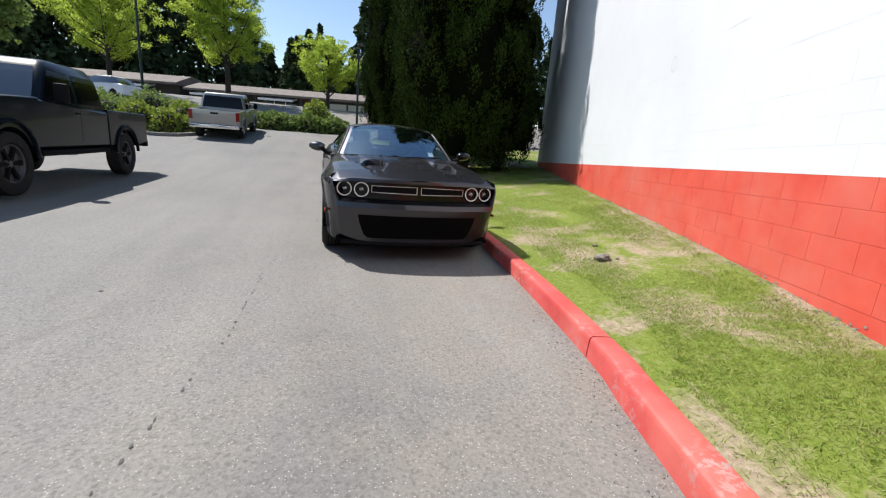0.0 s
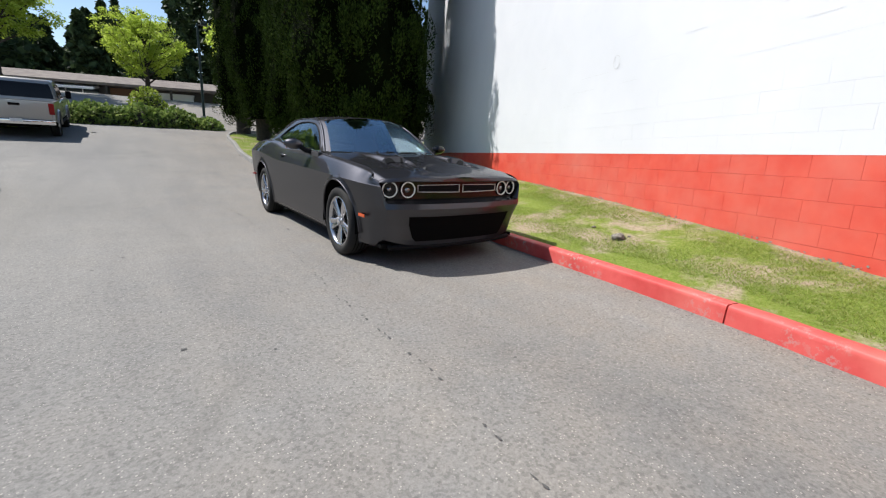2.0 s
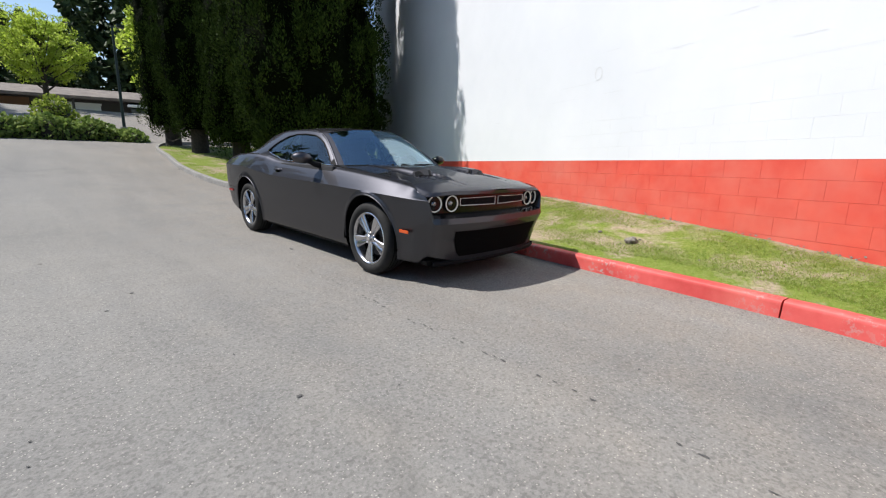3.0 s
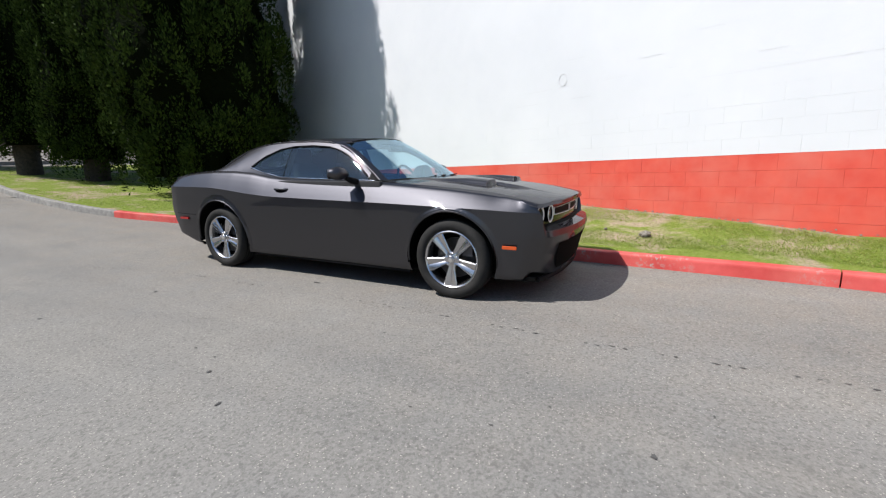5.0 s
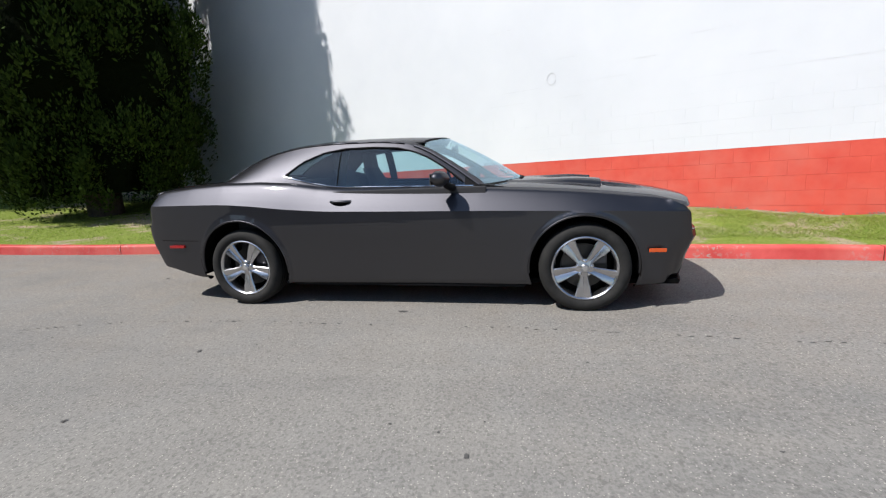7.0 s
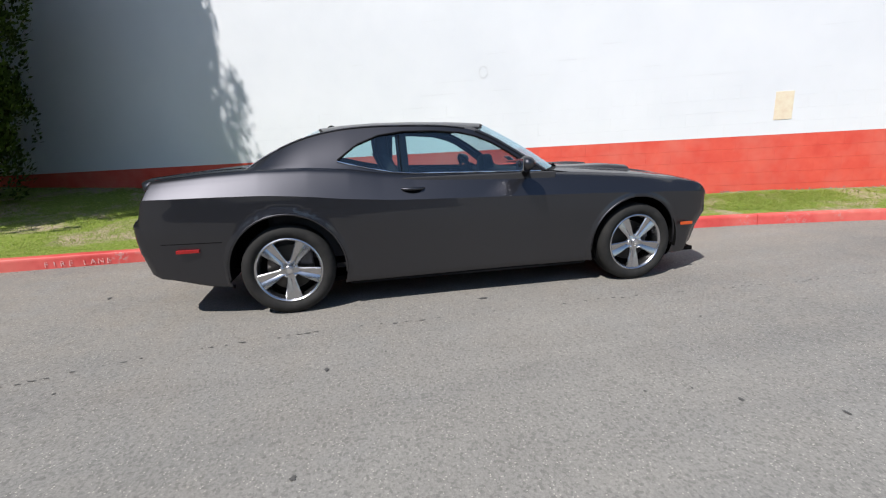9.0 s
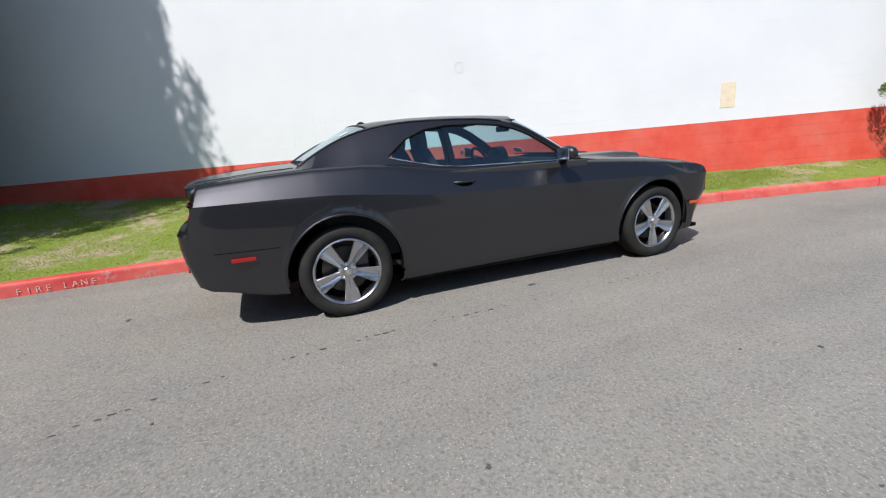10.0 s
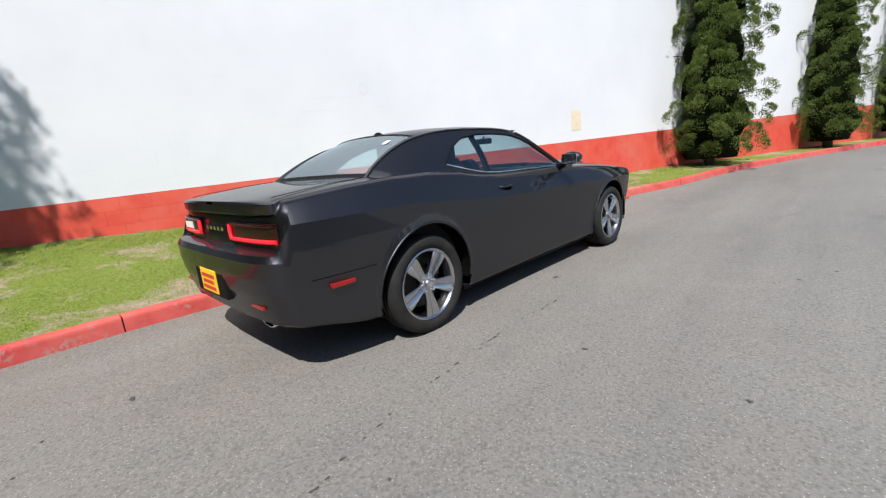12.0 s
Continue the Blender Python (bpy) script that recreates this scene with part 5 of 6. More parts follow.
# ---- wheels ----
def wheel_parts(name, m, sign, tyre_r=0.347, rim_r=0.246, width=0.235, parent=None, spokes=5, spoke_mat=None, label="", turn=0.0):
    """A wheel about its hub; local x points outward on the visible side."""
    w = new(name)
    w.matrix_world = m
    if parent:
        w.parent = parent
    if label:
        w["label"] = label
    sm = spoke_mat or ALLOY
    h = width / 2
    tyre_prof = [(rim_r + 0.002, h - 0.022), (rim_r + 0.012, h - 0.006), (rim_r + 0.035, h + 0.004), (tyre_r - 0.045, h + 0.006), (tyre_r - 0.018, h - 0.006),
                 (tyre_r - 0.004, h - 0.026), (tyre_r, h - 0.05), (tyre_r, -h + 0.05), (tyre_r - 0.018, -h + 0.006), (rim_r + 0.02, -h), (rim_r, -h + 0.03)]
    bm = lathe(tyre_prof, 56)
    part("tyre", bm, RUBBER, w, smooth=40)
    bm = bmesh.new()
    for g in (-0.055, -0.02, 0.02, 0.055):
        lathe([(tyre_r + 0.0006, g - 0.004), (tyre_r + 0.0006, g + 0.004)], 56, bm=bm)
    part("tread_groove", bm, SEAM, w)
    rim = part("rim", lathe([(rim_r + 0.003, h - 0.020), (rim_r + 0.006, h - 0.010), (rim_r - 0.002, h - 0.006), (rim_r - 0.012, h - 0.012), (rim_r - 0.020, h - 0.035), (rim_r - 0.035, -0.02), (rim_r - 0.03, -h + 0.02)], 56), sm, w, smooth=40)
    part("brake_disc", lathe([(0.03, 0.0), (rim_r * 0.72, 0.0), (rim_r * 0.72, -0.02)], 36), DISC, w, smooth=40)
    part("caliper", box(-0.05, 0.03, 0.07, 0.17, 0.02, 0.12, 0.012), ALLOY_DARK, w)
    part("backing", lathe([(0.001, -0.03), (rim_r - 0.03, -0.03)], 36), SEAM, w)
    for k in range(spokes):
        a = turn + k * math.tau / spokes - math.pi / 2
        rot = Matrix.Rotation(a, 3, "X")
        bm = bmesh.new()
        rings = []
        for r, wd, hx, th in ((0.030, 0.030, h - 0.028, 0.05), (0.065, 0.032, h - 0.028, 0.045), (0.10, 0.038, h - 0.022, 0.04), (0.15, 0.050, h - 0.016, 0.035), (0.20, 0.060, h - 0.012, 0.03), (0.233, 0.066, h - 0.013, 0.03)):
            r = r * rim_r / 0.236
            rings.append([rot @ Vector((xx, r, yy)) for xx, yy in ((hx - th, -wd * 0.8), (hx - 0.008, -wd), (hx, -wd + 0.008), (hx - 0.004, -wd * 0.30), (hx - 0.013, 0), (hx - 0.004, wd * 0.30), (hx, wd - 0.008), (hx - 0.008, wd), (hx - th, wd * 0.8))])
        add_loft(bm, rings, True, True)
        part("spoke", bm, sm, rim, smooth=35)
        la = a + math.pi / spokes
        part("lug_nut", lathe([(0.0115, h - 0.045), (0.0115, h - 0.018), (0.006, h - 0.012), (0.001, h - 0.012)], 8, offset=(0, math.cos(la) * 0.054, math.sin(la) * 0.054)), CHROME, w, smooth=40)
    part("hub", lathe([(0.072, h - 0.05), (0.070, h - 0.034), (0.034, h - 0.026), (0.034, h - 0.012), (0.030, h - 0.008), (0.001, h - 0.007)], 28), sm, w, smooth=35)
    part("hub_cap", lathe([(0.020, h - 0.0065), (0.018, h - 0.0045), (0.001, h - 0.004)], 20), CHROME, w)
    return w


for wy in (0.0, 2.95):
    for s in (1, -1):
        wheel_parts("wheel", Matrix.Translation((s * 0.815, wy, 0.347)) @ Matrix.Rotation(0 if s > 0 else math.pi, 4, "Z"), s, parent=coupe, label="five-spoke polished alloy wheel", turn=0.06 if wy else -0.03)

# ---- parked trucks and cars ----
def arch_profile(outline, arches, bottom):
    """Close an upper outline (front to back) along the bottom with round arches cut into it."""
    pts = list(outline)
    for cy, r, cz in sorted(arches, reverse=True):
        half = math.sqrt(max(r * r - (cz - bottom) ** 2, 0.01))
        a1 = math.atan2(bottom - cz, half)
        for k in range(15):
            a = a1 + (math.pi - 2 * a1) * k / 14
            pts.append((cy + math.cos(a) * r, cz + math.sin(a) * r))
    return pts


def extrude_side(profile, x0, x1, bevel=0.0):
    bm = bmesh.new()
    a, b = [bm.verts.new((x0, y, z)) for y, z in profile], [bm.verts.new((x1, y, z)) for y, z in profile]
    n = len(profile)
    fa, fb = bm.faces.new(a), bm.faces.new(b[::-1])
    for i in range(n):
        bm.faces.new((a[i], b[i], b[(i + 1) % n], a[(i + 1) % n]))
    if bevel:
        bmesh.ops.bevel(bm, geom=list(set(fa.edges) | set(fb.edges)), offset=bevel, segments=3, affect="EDGES", profile=0.7, clamp_overlap=True)
    return bm


def rounded_cab(y_base, y_roof, half_base, half_roof, z0, z1, n=8):
    rings = []
    for k in range(n + 1):
        t = k / n
        q = t ** 0.9
        half = half_base + (half_roof - half_base) * t ** 1.4
        y0, y1 = y_base[0] + (y_roof[0] - y_base[0]) * q, y_base[1] + (y_roof[1] - y_base[1]) * q
        z = z0 + (z1 - z0) * math.sin(t * math.pi / 2) ** 0.9
        r = 0.10
        ring = []
        for cx, cy, a0 in ((half - r, y1 - r, 0), (-half + r, y1 - r, 90), (-half + r, y0 + r, 180), (half - r, y0 + r, 270)):
            ring += [(cx + r * math.cos(radians(a0 + d)), cy + r * math.sin(radians(a0 + d)), z) for d in (0, 45, 90)]
        rings.append(ring)
    bm = bmesh.new()
    add_loft(bm, rings, True, True)
    return bm


def pickup(m, paint, label, lift=0.0, tyre=0.41, trim=BLACK, wheel_mat=None, chrome_bumper=True):
    """A crew pickup: front axle at the origin, nose along -y."""
    t = empty("pickup_truck", m, label, "truck")
    base_z, belt = 0.50 + lift, 1.12 + lift
    hw = 0.98
    front = arch_profile([(-0.92, base_z), (-0.98, base_z + 0.12), (-0.98, belt - 0.06), (-0.90, belt + 0.03), (0.0, belt + 0.08), (0.72, belt + 0.12), (0.80, belt + 0.02), (2.86, belt + 0.02), (2.86, base_z)], [(0.0, 0.50, tyre + lift * 0.4)], base_z)
    part("body", extrude_side(front, -hw, hw, 0.05), paint, t, smooth=40)
    bed = arch_profile([(2.90, base_z), (2.90, belt + 0.06), (4.78, belt + 0.06), (4.80, base_z + 0.05)], [(3.65, 0.50, tyre + lift * 0.4)], base_z)
    for s in (1, -1):
        part("bed_side", extrude_side(bed, *sorted((s * (hw - 0.10), s * hw)), 0.03), paint, t, smooth=40)
        for cy in (0.0, 3.65):
            pts = [(s * (hw + 0.008), cy + math.cos(radians(a)) * 0.53, tyre + lift * 0.4 + math.sin(radians(a)) * 0.53) for a in range(0, 181, 12)]
            part("arch_flare", tube(pts, 0.035, 6), paint, t, smooth=60)
            w = new("wheel")
            w.matrix_world = m @ Matrix.Translation((s * 0.84, cy, tyre)) @ Matrix.Rotation(0 if s > 0 else math.pi, 4, "Z")
            w.parent = t
            w.matrix_parent_inverse = m.inverted()
            rr = tyre * 0.60
            part("tyre", lathe([(rr, 0.10), (rr + 0.03, 0.135), (tyre - 0.05, 0.14), (tyre - 0.01, 0.12), (tyre, 0.08), (tyre, -0.10), (rr, -0.13)], 32), RUBBER, w, smooth=40)
            part("rim", lathe([(rr + 0.002, 0.11), (rr - 0.01, 0.105), (rr - 0.03, 0.06), (0.09, 0.05), (0.075, 0.085), (0.001, 0.09)], 32), wheel_mat or ALLOY_DARK, w, smooth=40)
            for k in range(6):
                rot = Matrix.Rotation(k * math.tau / 6, 3, "X")
                bm = bmesh.new()
                add_loft(bm, [[rot @ Vector((xx, r, yy)) for xx, yy in ((0.05, -wd), (0.095, -wd * 0.7), (0.095, wd * 0.7), (0.05, wd))] for r, wd in ((0.05, 0.03), (rr * 0.6, 0.028), (rr - 0.015, 0.045))], True, True)
                part("spoke", bm, wheel_mat or BLACK, w)
    part("bed_floor", box(-hw + 0.09, hw - 0.09, 2.90, 4.74, base_z + 0.15, base_z + 0.22), SEAM, t)
    tg = part("tailgate", box(-hw + 0.10, hw - 0.10, 4.72, 4.80, base_z + 0.10, belt + 0.06, 0.02), paint, t, smooth=40)
    part("latch", box(-0.14, 0.14, 4.798, 4.812, belt - 0.10, belt - 0.02, 0.01), GLOSS_BLACK, tg)
    part("plate", box(-0.15, 0.15, 4.90, 4.908, base_z + 0.02, base_z + 0.12), WHITE_INK, t)
    part("rear_bumper", box(-hw + 0.02, hw - 0.02, 4.78, 4.90, base_z - 0.06, base_z + 0.09, 0.03), CHROME if chrome_bumper else BLACK, t, smooth=40)
    part("front_bumper", box(-hw + 0.01, hw - 0.01, -1.08, -0.92, base_z - 0.04, base_z + 0.22, 0.04), CHROME if chrome_bumper else BLACK, t, smooth=40)
    part("grille", box(-0.62, 0.62, -1.0, -0.965, base_z + 0.26, belt - 0.06, 0.02), GLOSS_BLACK, t)
    part("chassis", box(-0.5, 0.5, -0.7, 4.6, base_z - 0.16, base_z + 0.02), SEAM, t)
    cab = part("cab", rounded_cab((0.74, 2.90), (1.42, 2.66), hw - 0.03, 0.73, belt, belt + 0.72), paint, t, smooth=50)

    def cab_x(z):
        k = (math.asin(min(max((z - belt) / 0.72, 0), 1) ** (1 / 0.9)) / (math.pi / 2))
        return hw - 0.03 + (0.73 - hw + 0.03) * k ** 1.4, k
    for s in (1, -1):
        for ya, yb, nm in ((1.00, 1.80, "side_window"), (1.90, 2.70, "side_window")):
            bm = bmesh.new()
            rings = []
            for q in range(6):
                z = belt + 0.10 + 0.46 * q / 5
                xx, k = cab_x(z)
                y0 = max(ya, 0.74 + 0.68 * k ** 0.9 + 0.10)
                y1 = min(yb, 2.90 - 0.24 * k ** 0.9 - 0.08)
                rings.append([(s * (xx + 0.008), y0 + (y1 - y0) * r / 4, z) for r in range(5)])
            add_loft(bm, rings, False, False)
            part(nm, bm, GLOSS_BLACK, cab)
            part("window_bright", tube([(s * (cab_x(belt + 0.09)[0] + 0.012), y, belt + 0.09) for y in (ya + 0.02, (ya + yb) / 2, yb - 0.02)], 0.008, 5), CHROME, cab)
        mirr = part("mirror", box(*sorted((s * 1.06, s * 1.24)), 0.92, 1.06, belt + 0.07, belt + 0.36, 0.045), BLACK, t, smooth=50)
        part("mirror_arm", tube([(s * 0.92, 1.02, belt + 0.10), (s * 1.10, 1.0, belt + 0.15)], 0.025, 6), BLACK, mirr)
        part("tail_light", box(*sorted((s * (hw - 0.15), s * (hw - 0.005))), 4.775, 4.815, belt - 0.34, belt + 0.02, 0.012), LAMP_RED, t)
        part("headlight", box(*sorted((s * 0.64, s * 0.95)), -1.0, -0.94, belt - 0.30, belt - 0.08, 0.02), REFLECTOR, t)
        part("door_handle", box(*sorted((s * hw, s * (hw + 0.02))), 1.70, 1.84, belt - 0.08, belt - 0.05, 0.006), BLACK, t)
        part("door_seam", box(*sorted((s * hw - 0.002, s * hw + 0.0012)), 1.86, 1.868, base_z + 0.08, belt + 0.0), SEAM, t)
        part("side_step", tube([(s * 0.96, 0.62, base_z - 0.08), (s * 0.98, 1.7, base_z - 0.08), (s * 0.96, 2.8, base_z - 0.08)], 0.045, 8), BLACK, t, smooth=60)
    for y_b, y_t, half, nm in ((0.80, 1.40, 0.80, "windscreen"), (2.885, 2.69, 0.74, "rear_window")):
        bm = bmesh.new()
        rings = []
        for q in range(6):
            z = belt + 0.09 + 0.50 * q / 5
            xx, k = cab_x(z)
            y = 0.74 + 0.68 * k ** 0.9 - 0.008 if nm == "windscreen" else 2.90 - 0.24 * k ** 0.9 + 0.008
            rings.append([((xx - 0.10) * (-1 + 2 * r / 8), y, z) for r in range(9)])
        add_loft(bm, rings, False, False)
        part(nm, bm, TRUCK_GLASS if nm == "windscreen" else GLOSS_BLACK, cab)
    return t


pickup(Matrix.Translation((-6.02, 2.30, 0.07)) @ Matrix.Rotation(radians(0.5), 4, "Z"), BLUE_PAINT, "lifted dark blue crew-cab pickup truck parked on the asphalt", 0.14, 0.44, chrome_bumper=False)
silver_m = Matrix.Translation((-5.62, 20.7, rise(20.7) - 0.06)) @ Matrix.Rotation(radians(180 + 1), 4, "Z") @ Matrix.Rotation(radians(-5.2), 4, "X")
pickup(silver_m, SILVER_PAINT, "silver pickup truck with a closed tailgate parked nose-in", 0.06, 0.38, wheel_mat=ALLOY)


def saloon(m, paint, label):
    """A plain parked car for the middle distance: nose along -y."""
    t = empty("parked_car", m, label, "car")
    side = arch_profile([(-0.75, 0.22), (-0.82, 0.5), (-0.75, 0.70), (0.6, 0.92), (2.9, 0.98), (3.4, 0.92), (3.5, 0.55), (3.42, 0.25)], [(0.0, 0.36, 0.32), (2.65, 0.36, 0.32)], 0.22)
    part("body", extrude_side(side, -0.88, 0.88, 0.06), paint, t, smooth=40)
    part("cabin", rounded_cab((0.55, 3.15), (1.25, 2.45), 0.80, 0.60, 0.93, 1.44), TRUCK_GLASS, t, smooth=50)
    part("roof", rounded_cab((1.16, 2.55), (1.3, 2.4), 0.635, 0.56, 1.41, 1.47, 3), paint, t, smooth=50)
    for s in (1, -1):
        for cy in (0.0, 2.65):
            part("wheel", lathe([(0.001, 0.80 * s), (0.19, 0.81 * s), (0.21, 0.84 * s), (0.30, 0.85 * s), (0.32, 0.80 * s), (0.32, 0.66 * s)], 24, offset=(0, cy, 0.32)), RUBBER, t, smooth=40)
        part("headlight", box(*sorted((s * 0.55, s * 0.82)), -0.815, -0.74, 0.56, 0.68, 0.02), REFLECTOR, t)
    return t


saloon(Matrix.Translation((-10.2, 13.0, rise(13))) @ Matrix.Rotation(radians(200), 4, "Z"), GLOSS_BLACK, "dark saloon car parked beyond the pickup truck")
saloon(Matrix.Translation((-17.5, 33.0, rise(33))) @ Matrix.Rotation(radians(250), 4, "Z"), WHITE_PAINT, "pale car parked near the planted bank")

# ---- planting, building and woods in the distance ----
def leafy(name, centres, radii, seed, leaf, count, size, label, category="shrub", group="", kind=""):
    """Low planting: leaves gathered on the upper skin of several lumps."""
    rng = np.random.default_rng(seed)
    c, r = np.array(centres, float), np.array(radii, float)
    vol = np.array([a[0] * a[1] + a[1] * a[2] for a in r])
    pick = rng.choice(len(c), count, p=vol / vol.sum())
    d = rng.normal(size=(count, 3))
    d /= np.linalg.norm(d, axis=1)[:, None]
    d[:, 2] = np.abs(d[:, 2]) * 1.1 - 0.12
    p = c[pick] + d * r[pick] * rng.uniform(0.72, 1.08, count)[:, None]
    e = empty(name, Matrix.Translation(tuple(c.mean(0) * (1, 1, 0) + (0, 0, c[:, 2].min()))), label, category, group, kind)
    q = leaf_quads(rng, p - np.array(e.matrix_world.translation), size, d * 0.7, aspect=1.3)
    mesh_ob("leaves", quads_mesh("leaves", q), leaf, e)
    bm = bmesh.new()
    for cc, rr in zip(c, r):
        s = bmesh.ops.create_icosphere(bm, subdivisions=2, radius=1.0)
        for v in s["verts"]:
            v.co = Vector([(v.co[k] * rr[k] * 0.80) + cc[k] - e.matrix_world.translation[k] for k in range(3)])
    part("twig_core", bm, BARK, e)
    return e


rng = np.random.default_rng(5)
hc, hr = [], []
for k in range(34):
    x = -15.5 + k * 0.5
    y = 23.3 + 0.10 * math.sin(k * 1.3) + 0.02 * x
    hc.append((x, y, rise(y) - 0.08 + 0.05 * math.sin(k * 2.1)))
    hr.append((0.75, 0.95, 1.02 + 0.14 * math.sin(k * 1.7) - (0.25 if x > -0.2 else 0)))
leafy("hedge", hc, hr, 51, LEAF_HEDGE, 26000, 0.17, "long low clipped laurel hedge along the lane", "hedge")
leafy("shrub", [(-1.6, 25.6, rise(25.6))], [(1.1, 1.0, 1.75)], 52, LEAF_SHRUB, 1800, 0.15, "rounded light green shrub behind the hedge", group="shrubs on the bank")
for k, (x, y, r, h) in enumerate([(-7.6, 17.2, 0.9, 1.0), (-8.8, 17.6, 1.1, 1.25), (-10.2, 18.3, 1.2, 1.35), (-7.4, 19.2, 1.1, 1.3), (-9.2, 20.4, 1.4, 1.7), (-11.5, 20.2, 1.5, 1.6), (-13.2, 19.0, 1.4, 1.3)]):
    lumps = [(x + 0.4 * r * math.cos(a), y + 0.4 * r * math.sin(a), rise(y) + 0.05) for a in (0.3, 2.4, 4.5)]
    leafy("shrub", lumps, [(r * 0.75, r * 0.75, h * (0.8 + 0.1 * i)) for i in range(3)], 60 + k, LEAF_SHRUB if k in (0, 1, 3) else LEAF_HEDGE, 2600, 0.13, "bushy green shrub in the kerbed island", group="shrubs in the island")
island = [(-7.0, 15.9), (-6.5, 17.0), (-6.5, 19.5), (-7.2, 21.5), (-14, 21.8), (-14.4, 18.2), (-12, 16.9), (-8.2, 15.7)]
loop = spline(island + [island[0]], 60)
bm = bmesh.new()
add_loft(bm, [[(x * (1 - d) + -10.4 * d, y * (1 - d) + 18.6 * d, rise(y) + z) for x, y in loop[:-1]] for d, z in ((0, -0.1), (0.0, 0.13), (0.012, 0.14), (0.035, 0.14), (0.04, -0.05))], True, False)
part("island_kerb", bm, KERB_GREY, None, smooth=40)
tagged(bpy.data.objects["island_kerb"], "grey concrete kerb round a planted island", "kerb", kind="structure")
bm = bmesh.new()
bm.faces.new([bm.verts.new((x * 0.965 - 10.4 * 0.035, y * 0.965 + 18.6 * 0.035, rise(y) + 0.10)) for x, y in loop[:-1]])
tagged(part("planting_bed", bm, SOIL, None), "dark soil of the planted island", "ground", kind="structure")

# lamp posts
POST = mat("dark_green_post", (0.02, 0.035, 0.03), 0.5, 0.3)


def lamp_post(x, y, z, h, heads):
    t = empty("lamp_post", Matrix.Translation((x, y, z)), "slender dark lamp post at the edge of the lane", "lamp post", "lamp posts")
    part("base", lathe([(0.20, -0.3), (0.20, 0.55), (0.17, 0.60), (0.07, 0.60)], 16, "z"), KERB_GREY, t, smooth=40)
    part("pole", tube([(0, 0, 0.5), (0, 0, h)], [0.075, 0.055], 10), POST, t, smooth=60)
    for dx in heads:
        part("arm", tube([(0, 0, h - 0.08), (dx * 0.8, 0, h)], 0.03, 6), POST, t)
        part("lamp_head", box(min(dx * 0.5, dx * 1.4), max(dx * 0.5, dx * 1.4), -0.16, 0.16, h - 0.06, h + 0.10, 0.03), POST, t)
    return t


lamp_post(-10.7, 23.3, rise(23.3), 7.3, (0.5, -0.5))
lamp_post(0.95, 24.4, rise(24.4), 5.4, (0.35,))

# long low building with a shingle roof and white awnings
ROOF = mat("weathered_shingle", (0.17, 0.145, 0.125), 0.9)
base(ROOF, ramp(ROOF, noise_tex(ROOF, 1.3, 5), [(0.3, (0.12, 0.10, 0.09)), (0.7, (0.21, 0.18, 0.155))]))
bump(ROOF, noise_tex(ROOF, 20), 0.5, 0.02)
SIDING = mat("dark_siding", (0.055, 0.05, 0.045), 0.8)
BROWN = mat("brown_boards", (0.16, 0.075, 0.035), 0.75)
AWNING = mat("white_awning", (0.74, 0.75, 0.74), 0.6)
SHOPGLASS = mat("shop_glass", (0.03, 0.04, 0.045), 0.1)


def long_building(p0, p1, eave, ridge, base_z, label, bays, depth=11):
    d = Vector((p1[0] - p0[0], p1[1] - p0[1], 0))
    ln = d.length
    m = Matrix.Translation((p0[0], p0[1], 0)) @ Matrix.Rotation(math.atan2(d.y, d.x), 4, "Z")
    t = empty("building", m, label, "building")
    part("wall", box(0, ln, 1.2, depth, base_z, eave + 0.05), SIDING, t)
    bm = bmesh.new()
    prof = [(-0.2, eave - 0.06), (-0.2, eave + 0.20), (3.4, ridge), (4.2, ridge), (depth + 0.6, eave + 0.15), (depth + 0.6, eave - 0.1)]
    add_loft(bm, [[(x, y, z) for y, z in prof] for x in (-0.4, ln + 0.4)], True, True)
    part("roof", bm, ROOF, t)
    for x0, w, what in bays:
        if what == "awning":
            bm = bmesh.new()
            add_loft(bm, [[(x, y, z) for y, z in ((-0.5, eave - 0.62), (-0.5, eave - 0.40), (1.18, eave - 0.05), (1.18, eave - 0.25))] for x in (x0, x0 + w)], True, True)
            part("awning", bm, AWNING, t)
            win = part("window", box(x0 + 0.1, x0 + w - 0.1, 1.10, 1.19, eave - 2.3, eave - 0.5), SHOPGLASS, t)
            for k in range(1, 3):
                part("mullion", box(x0 + w * k / 3 - 0.05, x0 + w * k / 3 + 0.05, 1.06, 1.10, eave - 2.3, eave - 0.5), AWNING, win)
        elif what == "brown":
            part("boarding", box(x0, x0 + w, 1.02, 1.19, base_z, eave - 0.2), BROWN, t)
        else:
            part("garage_door", box(x0, x0 + w, 1.08, 1.19, base_z, eave - 0.55), AWNING, t)
            part("door_head", box(x0 - 0.1, x0 + w + 0.1, 1.0, 1.19, eave - 0.55, eave - 0.35), AWNING, t)
    for k in range(int(ln / 6)):
        part("post", box(k * 6 + 2.9, k * 6 + 3.1, -0.05, 0.15, base_z, eave), SIDING, t)
    return t


long_building((-46, 68.2), (-20.2, 60.9), 6.35, 7.75, 3.2, "long low brown building with a shingle roof and white awnings", [(3, 4.5, "awning"), (12, 4.5, "awning"), (19.5, 4.2, "awning")])
long_building((-18.6, 60.6), (24, 48.2), 5.85, 7.1, 3.0, "long low garage building with a shingle roof and pale doors", [(0.6, 4.0, "awning"), (9.5, 4.5, "awning"), (15.0, 2.4, "brown"), (18.2, 4.8, "garage"), (25.5, 4.5, "awning"), (32, 4.5, "garage")])

